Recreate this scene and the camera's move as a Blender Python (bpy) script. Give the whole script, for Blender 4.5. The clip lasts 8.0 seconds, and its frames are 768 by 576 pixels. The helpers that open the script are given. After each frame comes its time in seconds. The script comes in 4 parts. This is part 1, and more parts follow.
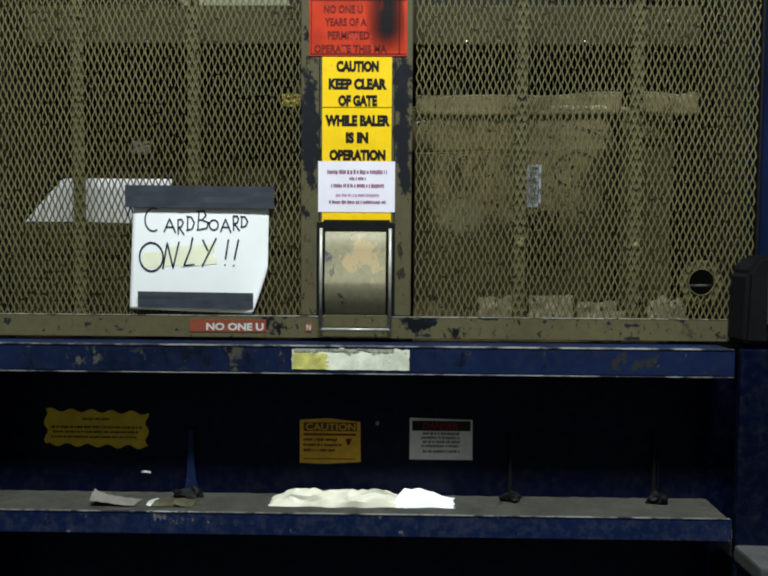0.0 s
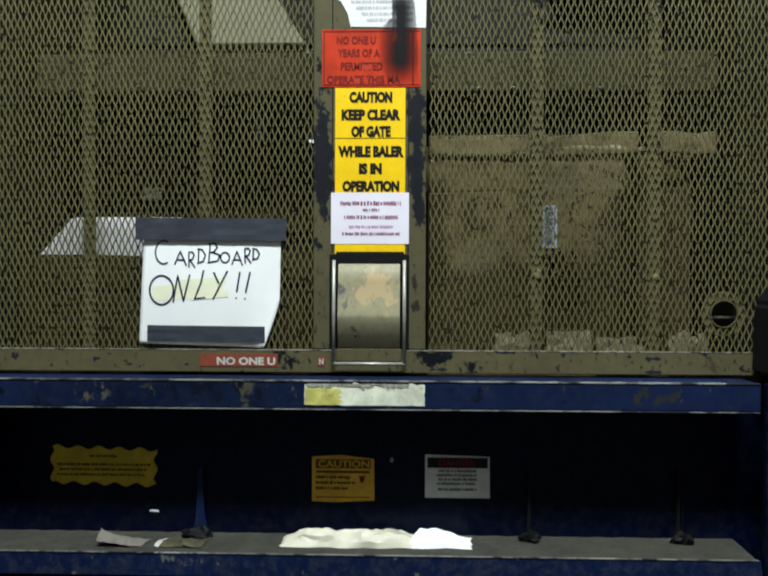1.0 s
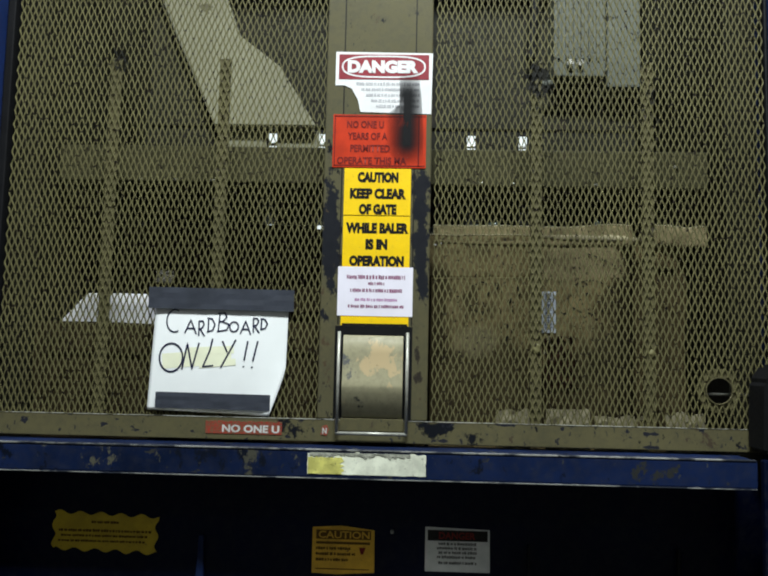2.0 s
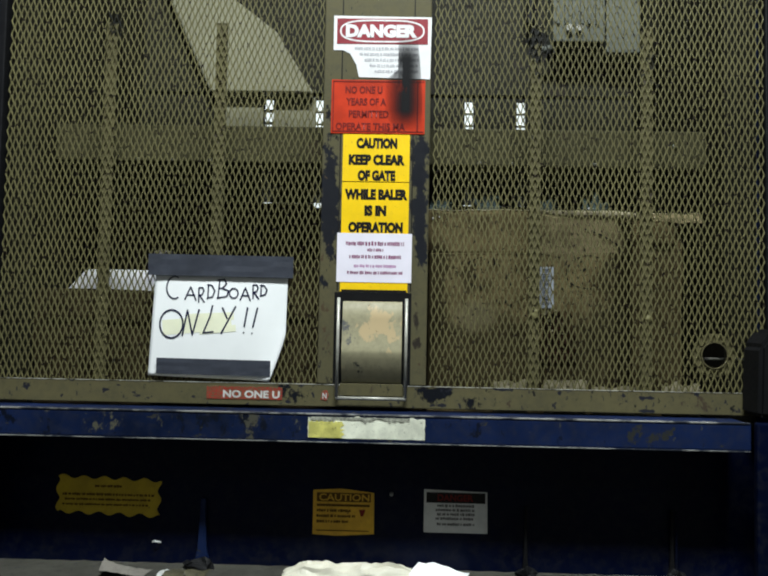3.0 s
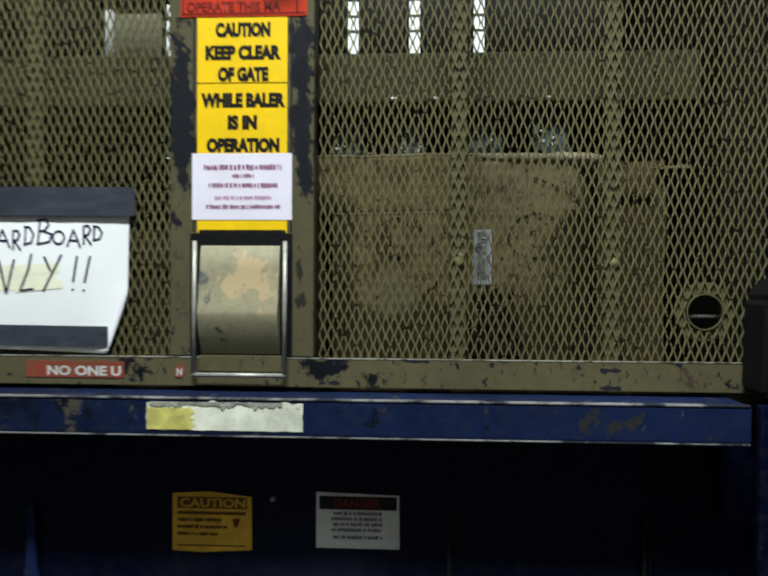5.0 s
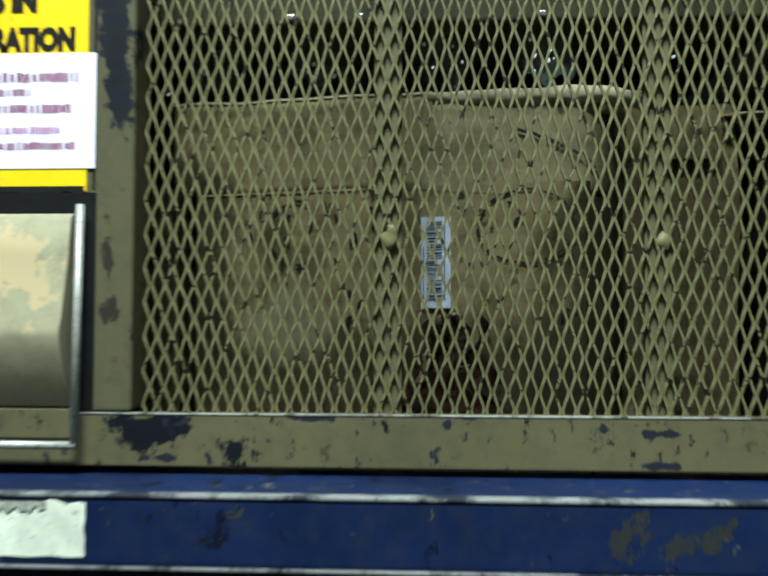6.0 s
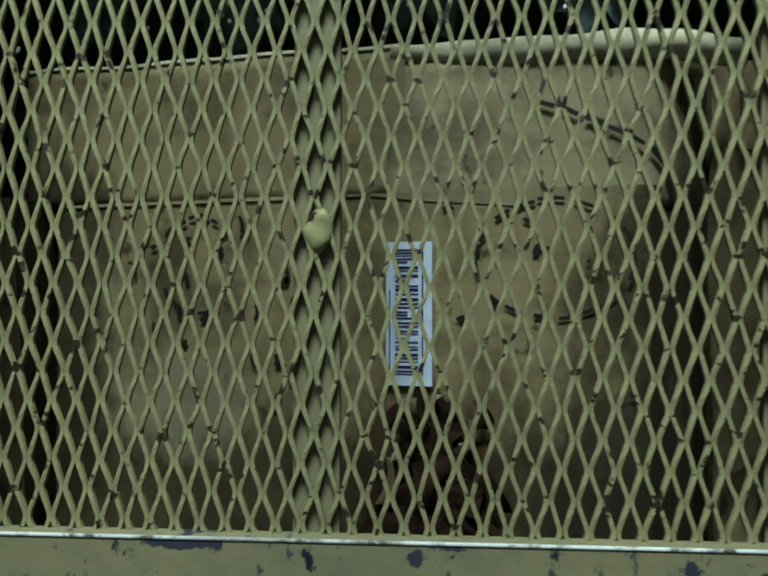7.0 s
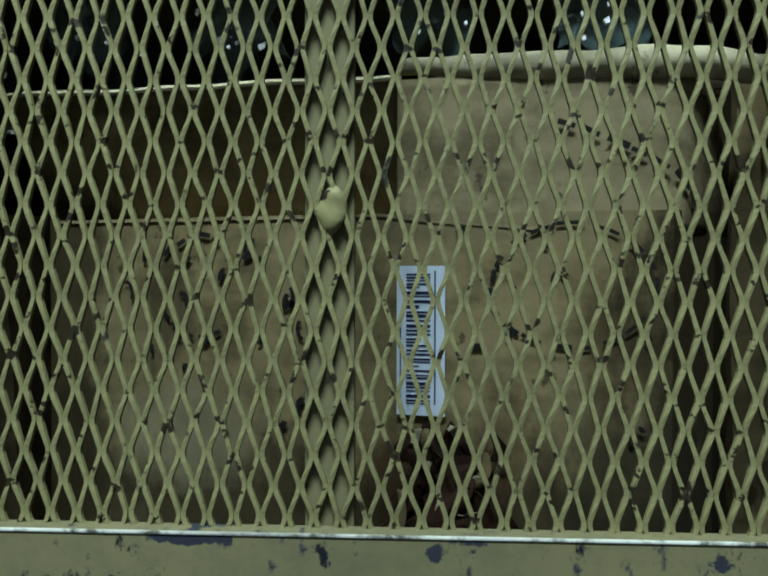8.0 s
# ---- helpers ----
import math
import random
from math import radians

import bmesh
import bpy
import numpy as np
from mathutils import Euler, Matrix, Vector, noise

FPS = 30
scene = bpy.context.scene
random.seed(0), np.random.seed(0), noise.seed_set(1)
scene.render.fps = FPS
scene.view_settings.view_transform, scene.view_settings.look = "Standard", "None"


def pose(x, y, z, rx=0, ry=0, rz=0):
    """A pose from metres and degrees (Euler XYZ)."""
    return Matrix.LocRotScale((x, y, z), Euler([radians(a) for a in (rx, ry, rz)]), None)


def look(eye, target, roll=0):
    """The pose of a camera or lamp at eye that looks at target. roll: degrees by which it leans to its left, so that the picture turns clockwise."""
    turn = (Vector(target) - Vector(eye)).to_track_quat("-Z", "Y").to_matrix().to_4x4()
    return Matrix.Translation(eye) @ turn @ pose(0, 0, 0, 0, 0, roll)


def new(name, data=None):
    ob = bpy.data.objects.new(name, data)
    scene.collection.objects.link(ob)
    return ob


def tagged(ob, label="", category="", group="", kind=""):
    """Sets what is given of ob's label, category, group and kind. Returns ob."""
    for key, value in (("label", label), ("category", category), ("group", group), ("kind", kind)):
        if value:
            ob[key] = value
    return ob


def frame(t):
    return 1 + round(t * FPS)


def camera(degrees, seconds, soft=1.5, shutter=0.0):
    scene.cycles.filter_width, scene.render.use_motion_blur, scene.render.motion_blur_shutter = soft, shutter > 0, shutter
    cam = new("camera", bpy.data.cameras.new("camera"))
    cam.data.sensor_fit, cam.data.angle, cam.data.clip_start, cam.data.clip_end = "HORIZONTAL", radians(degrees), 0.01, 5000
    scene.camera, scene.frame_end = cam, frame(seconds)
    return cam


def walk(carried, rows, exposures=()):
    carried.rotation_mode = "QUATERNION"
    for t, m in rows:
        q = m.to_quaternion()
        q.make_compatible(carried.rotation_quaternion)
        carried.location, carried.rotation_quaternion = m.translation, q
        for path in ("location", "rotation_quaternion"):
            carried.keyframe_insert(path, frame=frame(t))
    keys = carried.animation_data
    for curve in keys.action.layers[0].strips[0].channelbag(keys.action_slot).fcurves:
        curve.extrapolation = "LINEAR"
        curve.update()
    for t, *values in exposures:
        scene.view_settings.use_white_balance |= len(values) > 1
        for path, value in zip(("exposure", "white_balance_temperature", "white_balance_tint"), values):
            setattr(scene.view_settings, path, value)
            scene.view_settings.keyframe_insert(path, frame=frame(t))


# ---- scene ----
cam = camera(55.0, 8.0, soft=2.05, shutter=0.4)
PATH = [
    (0, (0.086, -1.554, 1.242), (0.052, 0.443, 1.137), 0.4),
    (0.5, (0.087, -1.535, 1.248), (0.042, 0.462, 1.146), 0.1),
    (1, (0.072, -1.523, 1.249), (0.017, 0.476, 1.222), 0.2),
    (1.5, (0.057, -1.54, 1.239), (0.025, 0.456, 1.358), 0.7),
    (1.7, (0.069, -1.56, 1.241), (0.003, 0.43, 1.426), 1.3),
    (2.8, (0.067, -1.58, 1.237), (0.021, 0.416, 1.349), 1.0),
    (3, (0.061, -1.579, 1.232), (0.013, 0.418, 1.328), 1.1),
    (3.5, (0.068, -1.571, 1.235), (0.027, 0.428, 1.276), 1.1),
    (4, (0.118, -1.47, 1.235), (0.08, 0.53, 1.253), 0.1),
    (4.5, (0.226, -1.348, 1.24), (0.143, 0.651, 1.245), 0.9),
    (5, (0.291, -1.166, 1.229), (0.181, 0.831, 1.2), 0.3),
    (5.2, (0.317, -1.065, 1.216), (0.226, 0.933, 1.192), 0.1),
    (6.3, (0.405, -0.530, 1.188), (0.308, 1.470, 1.330), 0.1),
    (6.5, (0.428, -0.464, 1.196), (0.261, 1.536, 1.379), 0.1),
    (7, (0.406, -0.380, 1.220), (0.267, 1.620, 1.258), 0.1),
    (7.5, (0.393, -0.358, 1.228), (0.275, 1.642, 1.206), 0.0),
    (8, (0.390, -0.361, 1.225), (0.286, 1.639, 1.191), 0.1),
]
EXPOSURES = [(0, -0.15, 6350, 4), (5.2, -0.15, 6380, 7), (6.3, 0.65, 5700, -9), (8, 0.59, 5550, -9)]
walk(cam, [(t, look(eye, target, roll)) for t, eye, target, roll in PATH], EXPOSURES)

# ---- world, lights ----
world = bpy.data.worlds.new("room_air")
scene.world = world
world.use_nodes = True
world.node_tree.nodes["Background"].inputs[0].default_value = (0.9, 1.0, 0.95, 1)
world.node_tree.nodes["Background"].inputs[1].default_value = 0.002


def area_lamp(name, x, y, z, sx, sy, watts, colour):
    d = bpy.data.lights.new(name, "AREA")
    d.shape, d.size, d.size_y, d.energy, d.color = "RECTANGLE", sx, sy, watts, colour
    ob = new(name, d)
    ob.matrix_world = pose(x, y, z)
    return ob


TUBE = (0.95, 1.0, 1.0)
area_lamp("lamp_front", 0.16, -1.45, 3.90, 1.25, 0.34, 226, TUBE)
area_lamp("lamp_behind", -0.1, -3.3, 3.90, 1.9, 0.34, 6, TUBE)
area_lamp("lamp_rear", 0.0, 1.75, 3.90, 1.9, 0.34, 125, (0.93, 1.0, 1.0))


# ---- materials ----
def graph(name):
    m = bpy.data.materials.new(name)
    m.use_nodes = True
    nt = m.node_tree
    return m, nt, nt.nodes["Principled BSDF"]


def add(nt, kind, **values):
    n = nt.nodes.new(kind)
    for k, v in values.items():
        n.inputs[k].default_value = v
    return n


def noise_tex(nt, coord, scale, detail=4.0, rough=0.6, stretch=(1, 1, 1), seed=(0, 0, 0)):
    mp = add(nt, "ShaderNodeMapping", Scale=stretch, Location=seed)
    nt.links.new(coord, mp.inputs["Vector"])
    n = add(nt, "ShaderNodeTexNoise", Scale=scale, Detail=detail, Roughness=rough)
    nt.links.new(mp.outputs["Vector"], n.inputs["Vector"])
    return n.outputs["Fac"]


def ramp(nt, fac, a, b, va=0.0, vb=1.0):
    n = add(nt, "ShaderNodeMapRange")
    n.inputs["From Min"].default_value, n.inputs["From Max"].default_value = a, b
    n.inputs["To Min"].default_value, n.inputs["To Max"].default_value = va, vb
    nt.links.new(fac, n.inputs["Value"])
    return n.outputs["Result"]


def maths(nt, op, a, b):
    n = nt.nodes.new("ShaderNodeMath")
    n.operation = op
    for i, v in enumerate((a, b)):
        if isinstance(v, (int, float)):
            n.inputs[i].default_value = v
        else:
            nt.links.new(v, n.inputs[i])
    return n.outputs[0]


def blend(nt, fac, a, b):
    n = nt.nodes.new("ShaderNodeMix")
    n.data_type = "RGBA"
    nt.links.new(fac, n.inputs["Factor"])
    for socket, v in ((n.inputs[6], a), (n.inputs[7], b)):
        if isinstance(v, tuple):
            socket.default_value = (*v, 1)
        else:
            nt.links.new(v, socket)
    return n.outputs[2]


def bump(nt, bsdf, height, strength, distance):
    n = add(nt, "ShaderNodeBump", Strength=strength, Distance=distance)
    nt.links.new(height, n.inputs["Height"])
    nt.links.new(n.outputs["Normal"], bsdf.inputs["Normal"])


def window_mask(nt, axis, a, b, soft, coord):
    """1 between a and b along one axis of the object's space, with soft ends."""
    s = nt.nodes.new("ShaderNodeSeparateXYZ")
    nt.links.new(coord, s.inputs[0])
    v = s.outputs["XYZ".index(axis)]
    return maths(nt, "MULTIPLY", ramp(nt, v, a - soft, a + soft), ramp(nt, v, b + soft, b - soft))


def worn_paint(name, col, col2, under, chips, rough=0.5, scale=14.0, tone_patches=(), metal=0.0, relief=0.25):
    """Old paint: two tones, chipped to a dark under-colour; stains are patches (x0, x1, z0, z1, colour, cover) with ragged edges."""
    m, nt, p = graph(name)
    co = nt.nodes.new("ShaderNodeTexCoord").outputs["Object"]
    big, fine = noise_tex(nt, co, 3.2, 5), noise_tex(nt, co, 60.0, 6, 0.7)
    chip = noise_tex(nt, co, scale, 7, 0.62, (1, 1, 1.4), (3.1, 0, 1.7))
    c = blend(nt, ramp(nt, big, 0.35, 0.66), col, col2)
    c = blend(nt, ramp(nt, fine, 0.45, 0.8, 0.0, 0.35), c, under)
    for x0, x1, z0, z1, colour, cover in tone_patches:
        mask = maths(nt, "MULTIPLY", window_mask(nt, "X", x0, x1, (x1 - x0) * 0.4, co), window_mask(nt, "Z", z0, z1, (z1 - z0) * 0.4, co))
        rag = maths(nt, "MULTIPLY", maths(nt, "SUBTRACT", noise_tex(nt, co, 30.0, 8, 0.68, (1, 1, 0.7), (x0, 5, z0)), 0.5), 3.6)
        c = blend(nt, ramp(nt, maths(nt, "ADD", maths(nt, "MULTIPLY", mask, cover), rag), 0.52, 0.66), c, colour)
    worn = ramp(nt, chip, 0.72 - chips, 0.735 - chips)
    c = blend(nt, worn, c, under)
    nt.links.new(c, p.inputs["Base Color"])
    nt.links.new(ramp(nt, fine, 0.3, 0.8, rough - 0.12, rough + 0.18), p.inputs["Roughness"])
    p.inputs["Metallic"].default_value = metal
    p.inputs["Specular IOR Level"].default_value = 0.12
    bump(nt, p, maths(nt, "SUBTRACT", maths(nt, "MULTIPLY", fine, 0.4), worn), relief, 0.0012)
    return m


def plain(name, col, rough=0.6, vary=0.18, scale=30.0, metal=0.0, relief=0.1, dirt=None, dirty=0.0, gloss=0.5):
    m, nt, p = graph(name)
    co = nt.nodes.new("ShaderNodeTexCoord").outputs["Object"]
    n1, n2 = noise_tex(nt, co, scale, 5), noise_tex(nt, co, scale * 6, 5, 0.7)
    dark = tuple(v * (1 - vary) for v in col)
    c = blend(nt, ramp(nt, n1, 0.35, 0.65), col, dark)
    if dirt:
        c = blend(nt, ramp(nt, n2, 0.66 - dirty, 0.78 - dirty), c, dirt)
    nt.links.new(c, p.inputs["Base Color"])
    nt.links.new(ramp(nt, n2, 0.3, 0.7, rough - 0.08, rough + 0.1), p.inputs["Roughness"])
    p.inputs["Metallic"].default_value = metal
    p.inputs["Specular IOR Level"].default_value = gloss
    bump(nt, p, n2, relief, 0.001)
    return m


def cardboard(name, col, col2, tone_patches=()):
    m, nt, p = graph(name)
    co = nt.nodes.new("ShaderNodeTexCoord").outputs["Object"]
    big = noise_tex(nt, co, 5.0, 5, 0.6)
    stain = noise_tex(nt, co, 17.0, 6, 0.6, (1, 1, 1.6), (7, 2, 1))
    fibre = noise_tex(nt, co, 160.0, 4, 0.7, (0.3, 1, 1))
    flute = noise_tex(nt, co, 90.0, 2, 0.5, (2.0, 1, 0.02))
    c = blend(nt, ramp(nt, big, 0.35, 0.65), col, col2)
    c = blend(nt, ramp(nt, fibre, 0.4, 0.7, 0.0, 0.35), c, tuple(v * 0.6 for v in col))
    c = blend(nt, ramp(nt, stain, 0.47, 0.63, 0.0, 0.8), c, tuple(v * 0.42 for v in col2))
    spots = noise_tex(nt, co, 48.0, 5, 0.65, (1, 1, 0.8), (1, 4, 9))
    c = blend(nt, ramp(nt, spots, 0.64, 0.68, 0.0, 0.85), c, tuple(v * 0.16 for v in col))
    for x0, x1, z0, z1, colour, cover in tone_patches:
        mask = maths(nt, "MULTIPLY", window_mask(nt, "X", x0, x1, min(0.03, (x1 - x0) * 0.4), co), window_mask(nt, "Z", z0, z1, min(0.03, (z1 - z0) * 0.4), co))
        rag = maths(nt, "MULTIPLY", maths(nt, "SUBTRACT", noise_tex(nt, co, 16.0, 8, 0.66, (1, 1, 0.6), (x0, 5, z0)), 0.5), 2.6)
        c = blend(nt, ramp(nt, maths(nt, "ADD", mask, rag), 0.25, 0.75, 0.0, cover), c, colour)
    nt.links.new(c, p.inputs["Base Color"])
    p.inputs["Roughness"].default_value = 0.78
    p.inputs["Specular IOR Level"].default_value = 0.07
    bump(nt, p, maths(nt, "ADD", maths(nt, "MULTIPLY", flute, 0.6), fibre), 0.3, 0.001)
    return m


def film(name, tint, opacity):
    m, nt, p = graph(name)
    p.inputs["Base Color"].default_value = (*tint, 1)
    p.inputs["Roughness"].default_value = 0.08
    p.inputs["Specular IOR Level"].default_value = 0.8
    p.inputs["Alpha"].default_value = opacity
    co = nt.nodes.new("ShaderNodeTexCoord").outputs["Object"]
    bump(nt, p, noise_tex(nt, co, 30, 3), 0.6, 0.004)
    return m


def glow(name, col, strength):
    m, nt, p = graph(name)
    p.inputs["Emission Color"].default_value = (*col, 1)
    p.inputs["Emission Strength"].default_value = strength
    return m


KHAKI, KHAKI2, BLACKISH = (0.116, 0.102, 0.052), (0.088, 0.079, 0.042), (0.018, 0.019, 0.026)
NAVY = (0.007, 0.008, 0.011)
khaki_paint = worn_paint("khaki_paint", KHAKI, KHAKI2, (0.05, 0.042, 0.03), 0.06, 0.48, tone_patches=((0.312, 0.380, 1.785, 1.895, (0.012, 0.012, 0.010), 0.75), (-0.62, -0.555, 1.825, 1.905, (0.012, 0.012, 0.010), 0.6), (0.575, 0.625, 1.75, 1.87, (0.012, 0.012, 0.010), 0.55)))
rail_paint = worn_paint("rail_paint", KHAKI, KHAKI2, BLACKISH, 0.085, 0.45, 26.0, tone_patches=(
    (-0.20, -0.13, 1.062, 1.10, NAVY, 0.8), (0.105, 0.18, 1.074, 1.10, NAVY, 1.35), (0.195, 0.235, 1.055, 1.09, NAVY, 0.75),
    (0.13, 0.165, 1.058, 1.066, BLACKISH, 0.9), (0.57, 0.60, 1.083, 1.09, BLACKISH, 1.2), (0.565, 0.59, 1.056, 1.063, BLACKISH, 1.3),
    (0.66, 0.72, 1.055, 1.095, (0.06, 0.045, 0.03), 0.8), (0.260, 0.290, 1.0945, 1.1005, BLACKISH, 1.2), (0.390, 0.400, 1.0895, 1.0985, BLACKISH, 1.1), (0.405, 0.425, 1.0955, 1.1005, BLACKISH, 0.9)))
post_paint = worn_paint("post_paint", (0.100, 0.089, 0.048), (0.086, 0.078, 0.044), BLACKISH, 0.05, 0.42, 9.0, tone_patches=(
    (-0.118, -0.076, 1.36, 1.62, (0.013, 0.014, 0.018), 1.0), (0.078, 0.118, 1.36, 1.67, (0.013, 0.014, 0.018), 1.05), (-0.118, -0.09, 1.64, 1.72, NAVY, 0.5),
    (0.086, 0.10, 1.18, 1.30, (0.03, 0.025, 0.02), 0.7), (-0.118, -0.09, 1.20, 1.33, (0.07, 0.05, 0.03), 0.4)))
mesh_paint = worn_paint("mesh_paint", (0.150, 0.136, 0.063), (0.104, 0.095, 0.045), (0.014, 0.010, 0.006), 0.128, 0.5, 62.0, relief=0.15, tone_patches=((0.312, 0.380, 1.785, 1.895, (0.012, 0.012, 0.010), 0.75), (-0.62, -0.555, 1.825, 1.905, (0.012, 0.012, 0.010), 0.6), (0.575, 0.625, 1.75, 1.87, (0.012, 0.012, 0.010), 0.55)))
# The machine's blue with the recess shade put into it, far below the column's.
shaded_blue = worn_paint("shaded_blue", (0.0011, 0.0032, 0.0180), (0.0007, 0.0021, 0.0110), (0.03, 0.028, 0.024), -0.14, 0.4, 12.0)
column_paint = worn_paint("column_paint", (0.012, 0.026, 0.105), (0.006, 0.014, 0.055), (0.035, 0.036, 0.04), 0.045, 0.45, 9.0)
beam_paint = worn_paint("beam_paint", (0.009, 0.019, 0.070), (0.004, 0.008, 0.026), (0.030, 0.030, 0.030), 0.075, 0.4, 24.0, tone_patches=(
    (-0.90, -0.60, 0.99, 1.06, (0.004, 0.006, 0.014), 0.35), (-0.45, -0.13, 0.99, 1.06, (0.005, 0.007, 0.014), 0.42), (0.11, 0.30, 1.0, 1.06, (0.005, 0.007, 0.016), 0.36),
    (0.50, 0.62, 1.000, 1.040, (0.026, 0.027, 0.026), 0.45), (-0.56, -0.50, 1.0, 1.05, (0.075, 0.072, 0.055), 0.42), (-0.28, -0.20, 1.0, 1.05, (0.060, 0.058, 0.045), 0.42)))
ledge_paint = worn_paint("ledge_paint", (0.006, 0.014, 0.055), (0.004, 0.010, 0.042), (0.10, 0.10, 0.095), -0.02, 0.45, 16.0, tone_patches=((-0.47, -0.31, 0.668, 0.705, (0.12, 0.12, 0.12), 0.35),))
rail_edge = plain("rail_edge", (0.60, 0.59, 0.54), 0.4, 0.5, 8.0, 0.4, dirt=(0.07, 0.065, 0.05), dirty=0.17)
shelf_dust = plain("shelf_dust", (0.105, 0.100, 0.082), 0.85, 0.35, 14.0, dirt=(0.05, 0.05, 0.06), dirty=0.08)
# Worn steel edge, its colour raised for the light that it catches.
lit_edge_wear = plain("lit_edge_wear", (0.42, 0.42, 0.41), 0.45, 0.6, 3.0, 0.35, dirt=(0.022, 0.026, 0.04), dirty=0.20)
# Near-black because the shade inside the chamber is put into the colour.
shaded_steel = worn_paint("shaded_steel", (0.015, 0.014, 0.009), (0.009, 0.0085, 0.006), (0.02, 0.016, 0.012), 0.10, 0.6, 8.0)
platen_paint = worn_paint("platen_paint", (0.070, 0.064, 0.034), (0.048, 0.045, 0.024), (0.06, 0.05, 0.03), 0.09, 0.55, 8.0)
rear_beige = worn_paint("rear_beige", (0.28, 0.27, 0.19), (0.22, 0.21, 0.15), (0.12, 0.11, 0.07), 0.05, 0.55, 9.0)
valve_grey = worn_paint("valve_grey", (0.150, 0.158, 0.135), (0.105, 0.112, 0.098), (0.03, 0.03, 0.028), 0.07, 0.5, 12.0)
switch_grey = plain("switch_grey", (0.10, 0.10, 0.10), 0.5, 0.3, 30.0, 0.3, dirt=(0.03, 0.03, 0.03), dirty=0.1)
bright_metal = plain("bright_metal", (0.62, 0.61, 0.57), 0.28, 0.3, 40.0, 1.0, dirt=(0.16, 0.14, 0.10), dirty=0.1)
wire_metal = plain("wire_metal", (0.46, 0.45, 0.40), 0.42, 0.3, 40.0, 0.35, dirt=(0.12, 0.10, 0.07), dirty=0.1)
dull_metal = plain("dull_metal", (0.34, 0.34, 0.32), 0.4, 0.35, 30.0, 0.8, dirt=(0.07, 0.06, 0.05), dirty=0.08)
handle_paint = worn_paint("handle_paint", (0.31, 0.28, 0.18), (0.26, 0.24, 0.155), BLACKISH, 0.05, 0.4, 16.0, tone_patches=(
    (-0.066, -0.03, 1.19, 1.275, (0.10, 0.10, 0.10), 0.5), (-0.03, 0.045, 1.19, 1.262, (0.40, 0.31, 0.18), 1.0), (-0.06, 0.06, 1.186, 1.196, BLACKISH, 0.3)))
matte_black = plain("matte_black", (0.006, 0.006, 0.007), 0.6, 0.3, 20.0, gloss=0.15)
yellow_vinyl = plain("yellow_vinyl", (0.86, 0.56, 0.003), 0.45, 0.1, 25.0, dirt=(0.40, 0.25, 0.02), dirty=0.03, gloss=0.3)
yellow_old = plain("yellow_old", (0.50, 0.35, 0.010), 0.5, 0.25, 25.0, dirt=(0.10, 0.07, 0.02), dirty=0.05)
amber_old = plain("amber_old", (0.68, 0.39, 0.022), 0.5, 0.25, 25.0, dirt=(0.12, 0.07, 0.02), dirty=0.05)
red_vinyl = plain("red_vinyl", (0.52, 0.034, 0.006), 0.5, 0.3, 18.0, dirt=(0.16, 0.015, 0.01), dirty=0.04, gloss=0.2)
dark_red = plain("dark_red", (0.24, 0.008, 0.02), 0.4, 0.2, 18.0)
strip_red = plain("strip_red", (0.34, 0.022, 0.016), 0.45, 0.3, 50.0, dirt=(0.10, 0.09, 0.045), dirty=0.21)
ink_black = plain("ink_black", (0.012, 0.011, 0.010), 0.5, 0.2, 60.0, gloss=0.15)
ink_maroon = plain("ink_maroon", (0.16, 0.015, 0.012), 0.5, 0.2, 60.0, gloss=0.15)
ink_brown = plain("ink_brown", (0.11, 0.055, 0.008), 0.5, 0.2, 60.0, gloss=0.15)
label_grime = plain("label_grime", (0.40, 0.40, 0.33), 0.7, 0.6, 60.0, dirt=(0.10, 0.10, 0.09), dirty=0.14)
ink_soft = plain("ink_soft", (0.14, 0.135, 0.13), 0.5, 0.3, 60.0, gloss=0.15)
ink_grey = plain("ink_grey", (0.40, 0.39, 0.42), 0.6, 0.2, 60.0)
ink_plum = plain("ink_plum", (0.22, 0.05, 0.13), 0.6, 0.3, 60.0)
ink_purple = plain("ink_purple", (0.42, 0.20, 0.38), 0.6, 0.2, 60.0)
marker_ink = plain("marker_ink", (0.014, 0.016, 0.05), 0.45, 0.3, 80.0, gloss=0.15)
white_vinyl = plain("white_vinyl", (0.74, 0.73, 0.74), 0.4, 0.12, 25.0, dirt=(0.42, 0.40, 0.36), dirty=0.0)
white_old = plain("white_old", (0.58, 0.58, 0.56), 0.5, 0.2, 25.0, dirt=(0.2, 0.19, 0.16), dirty=0.02)
white_paper = plain("white_paper", (0.90, 0.91, 0.92), 0.75, 0.05, 9.0)
lilac_card = plain("lilac_card", (0.78, 0.74, 0.84), 0.5, 0.06, 20.0)
highlighter = plain("highlighter", (0.87, 0.87, 0.66), 0.7, 0.08, 20.0)
duct_tape = plain("duct_tape", (0.045, 0.05, 0.068), 0.42, 0.3, 16.0, relief=0.3)
worn_label = plain("worn_label", (0.84, 0.85, 0.70), 0.55, 0.35, 26.0, dirt=(0.20, 0.20, 0.15), dirty=0.07)
worn_yellow = plain("worn_yellow", (0.80, 0.75, 0.20), 0.55, 0.45, 26.0, dirt=(0.14, 0.13, 0.06), dirty=0.09)
crumpled_white = plain("crumpled_white", (0.62, 0.59, 0.48), 0.5, 0.16, 25.0)
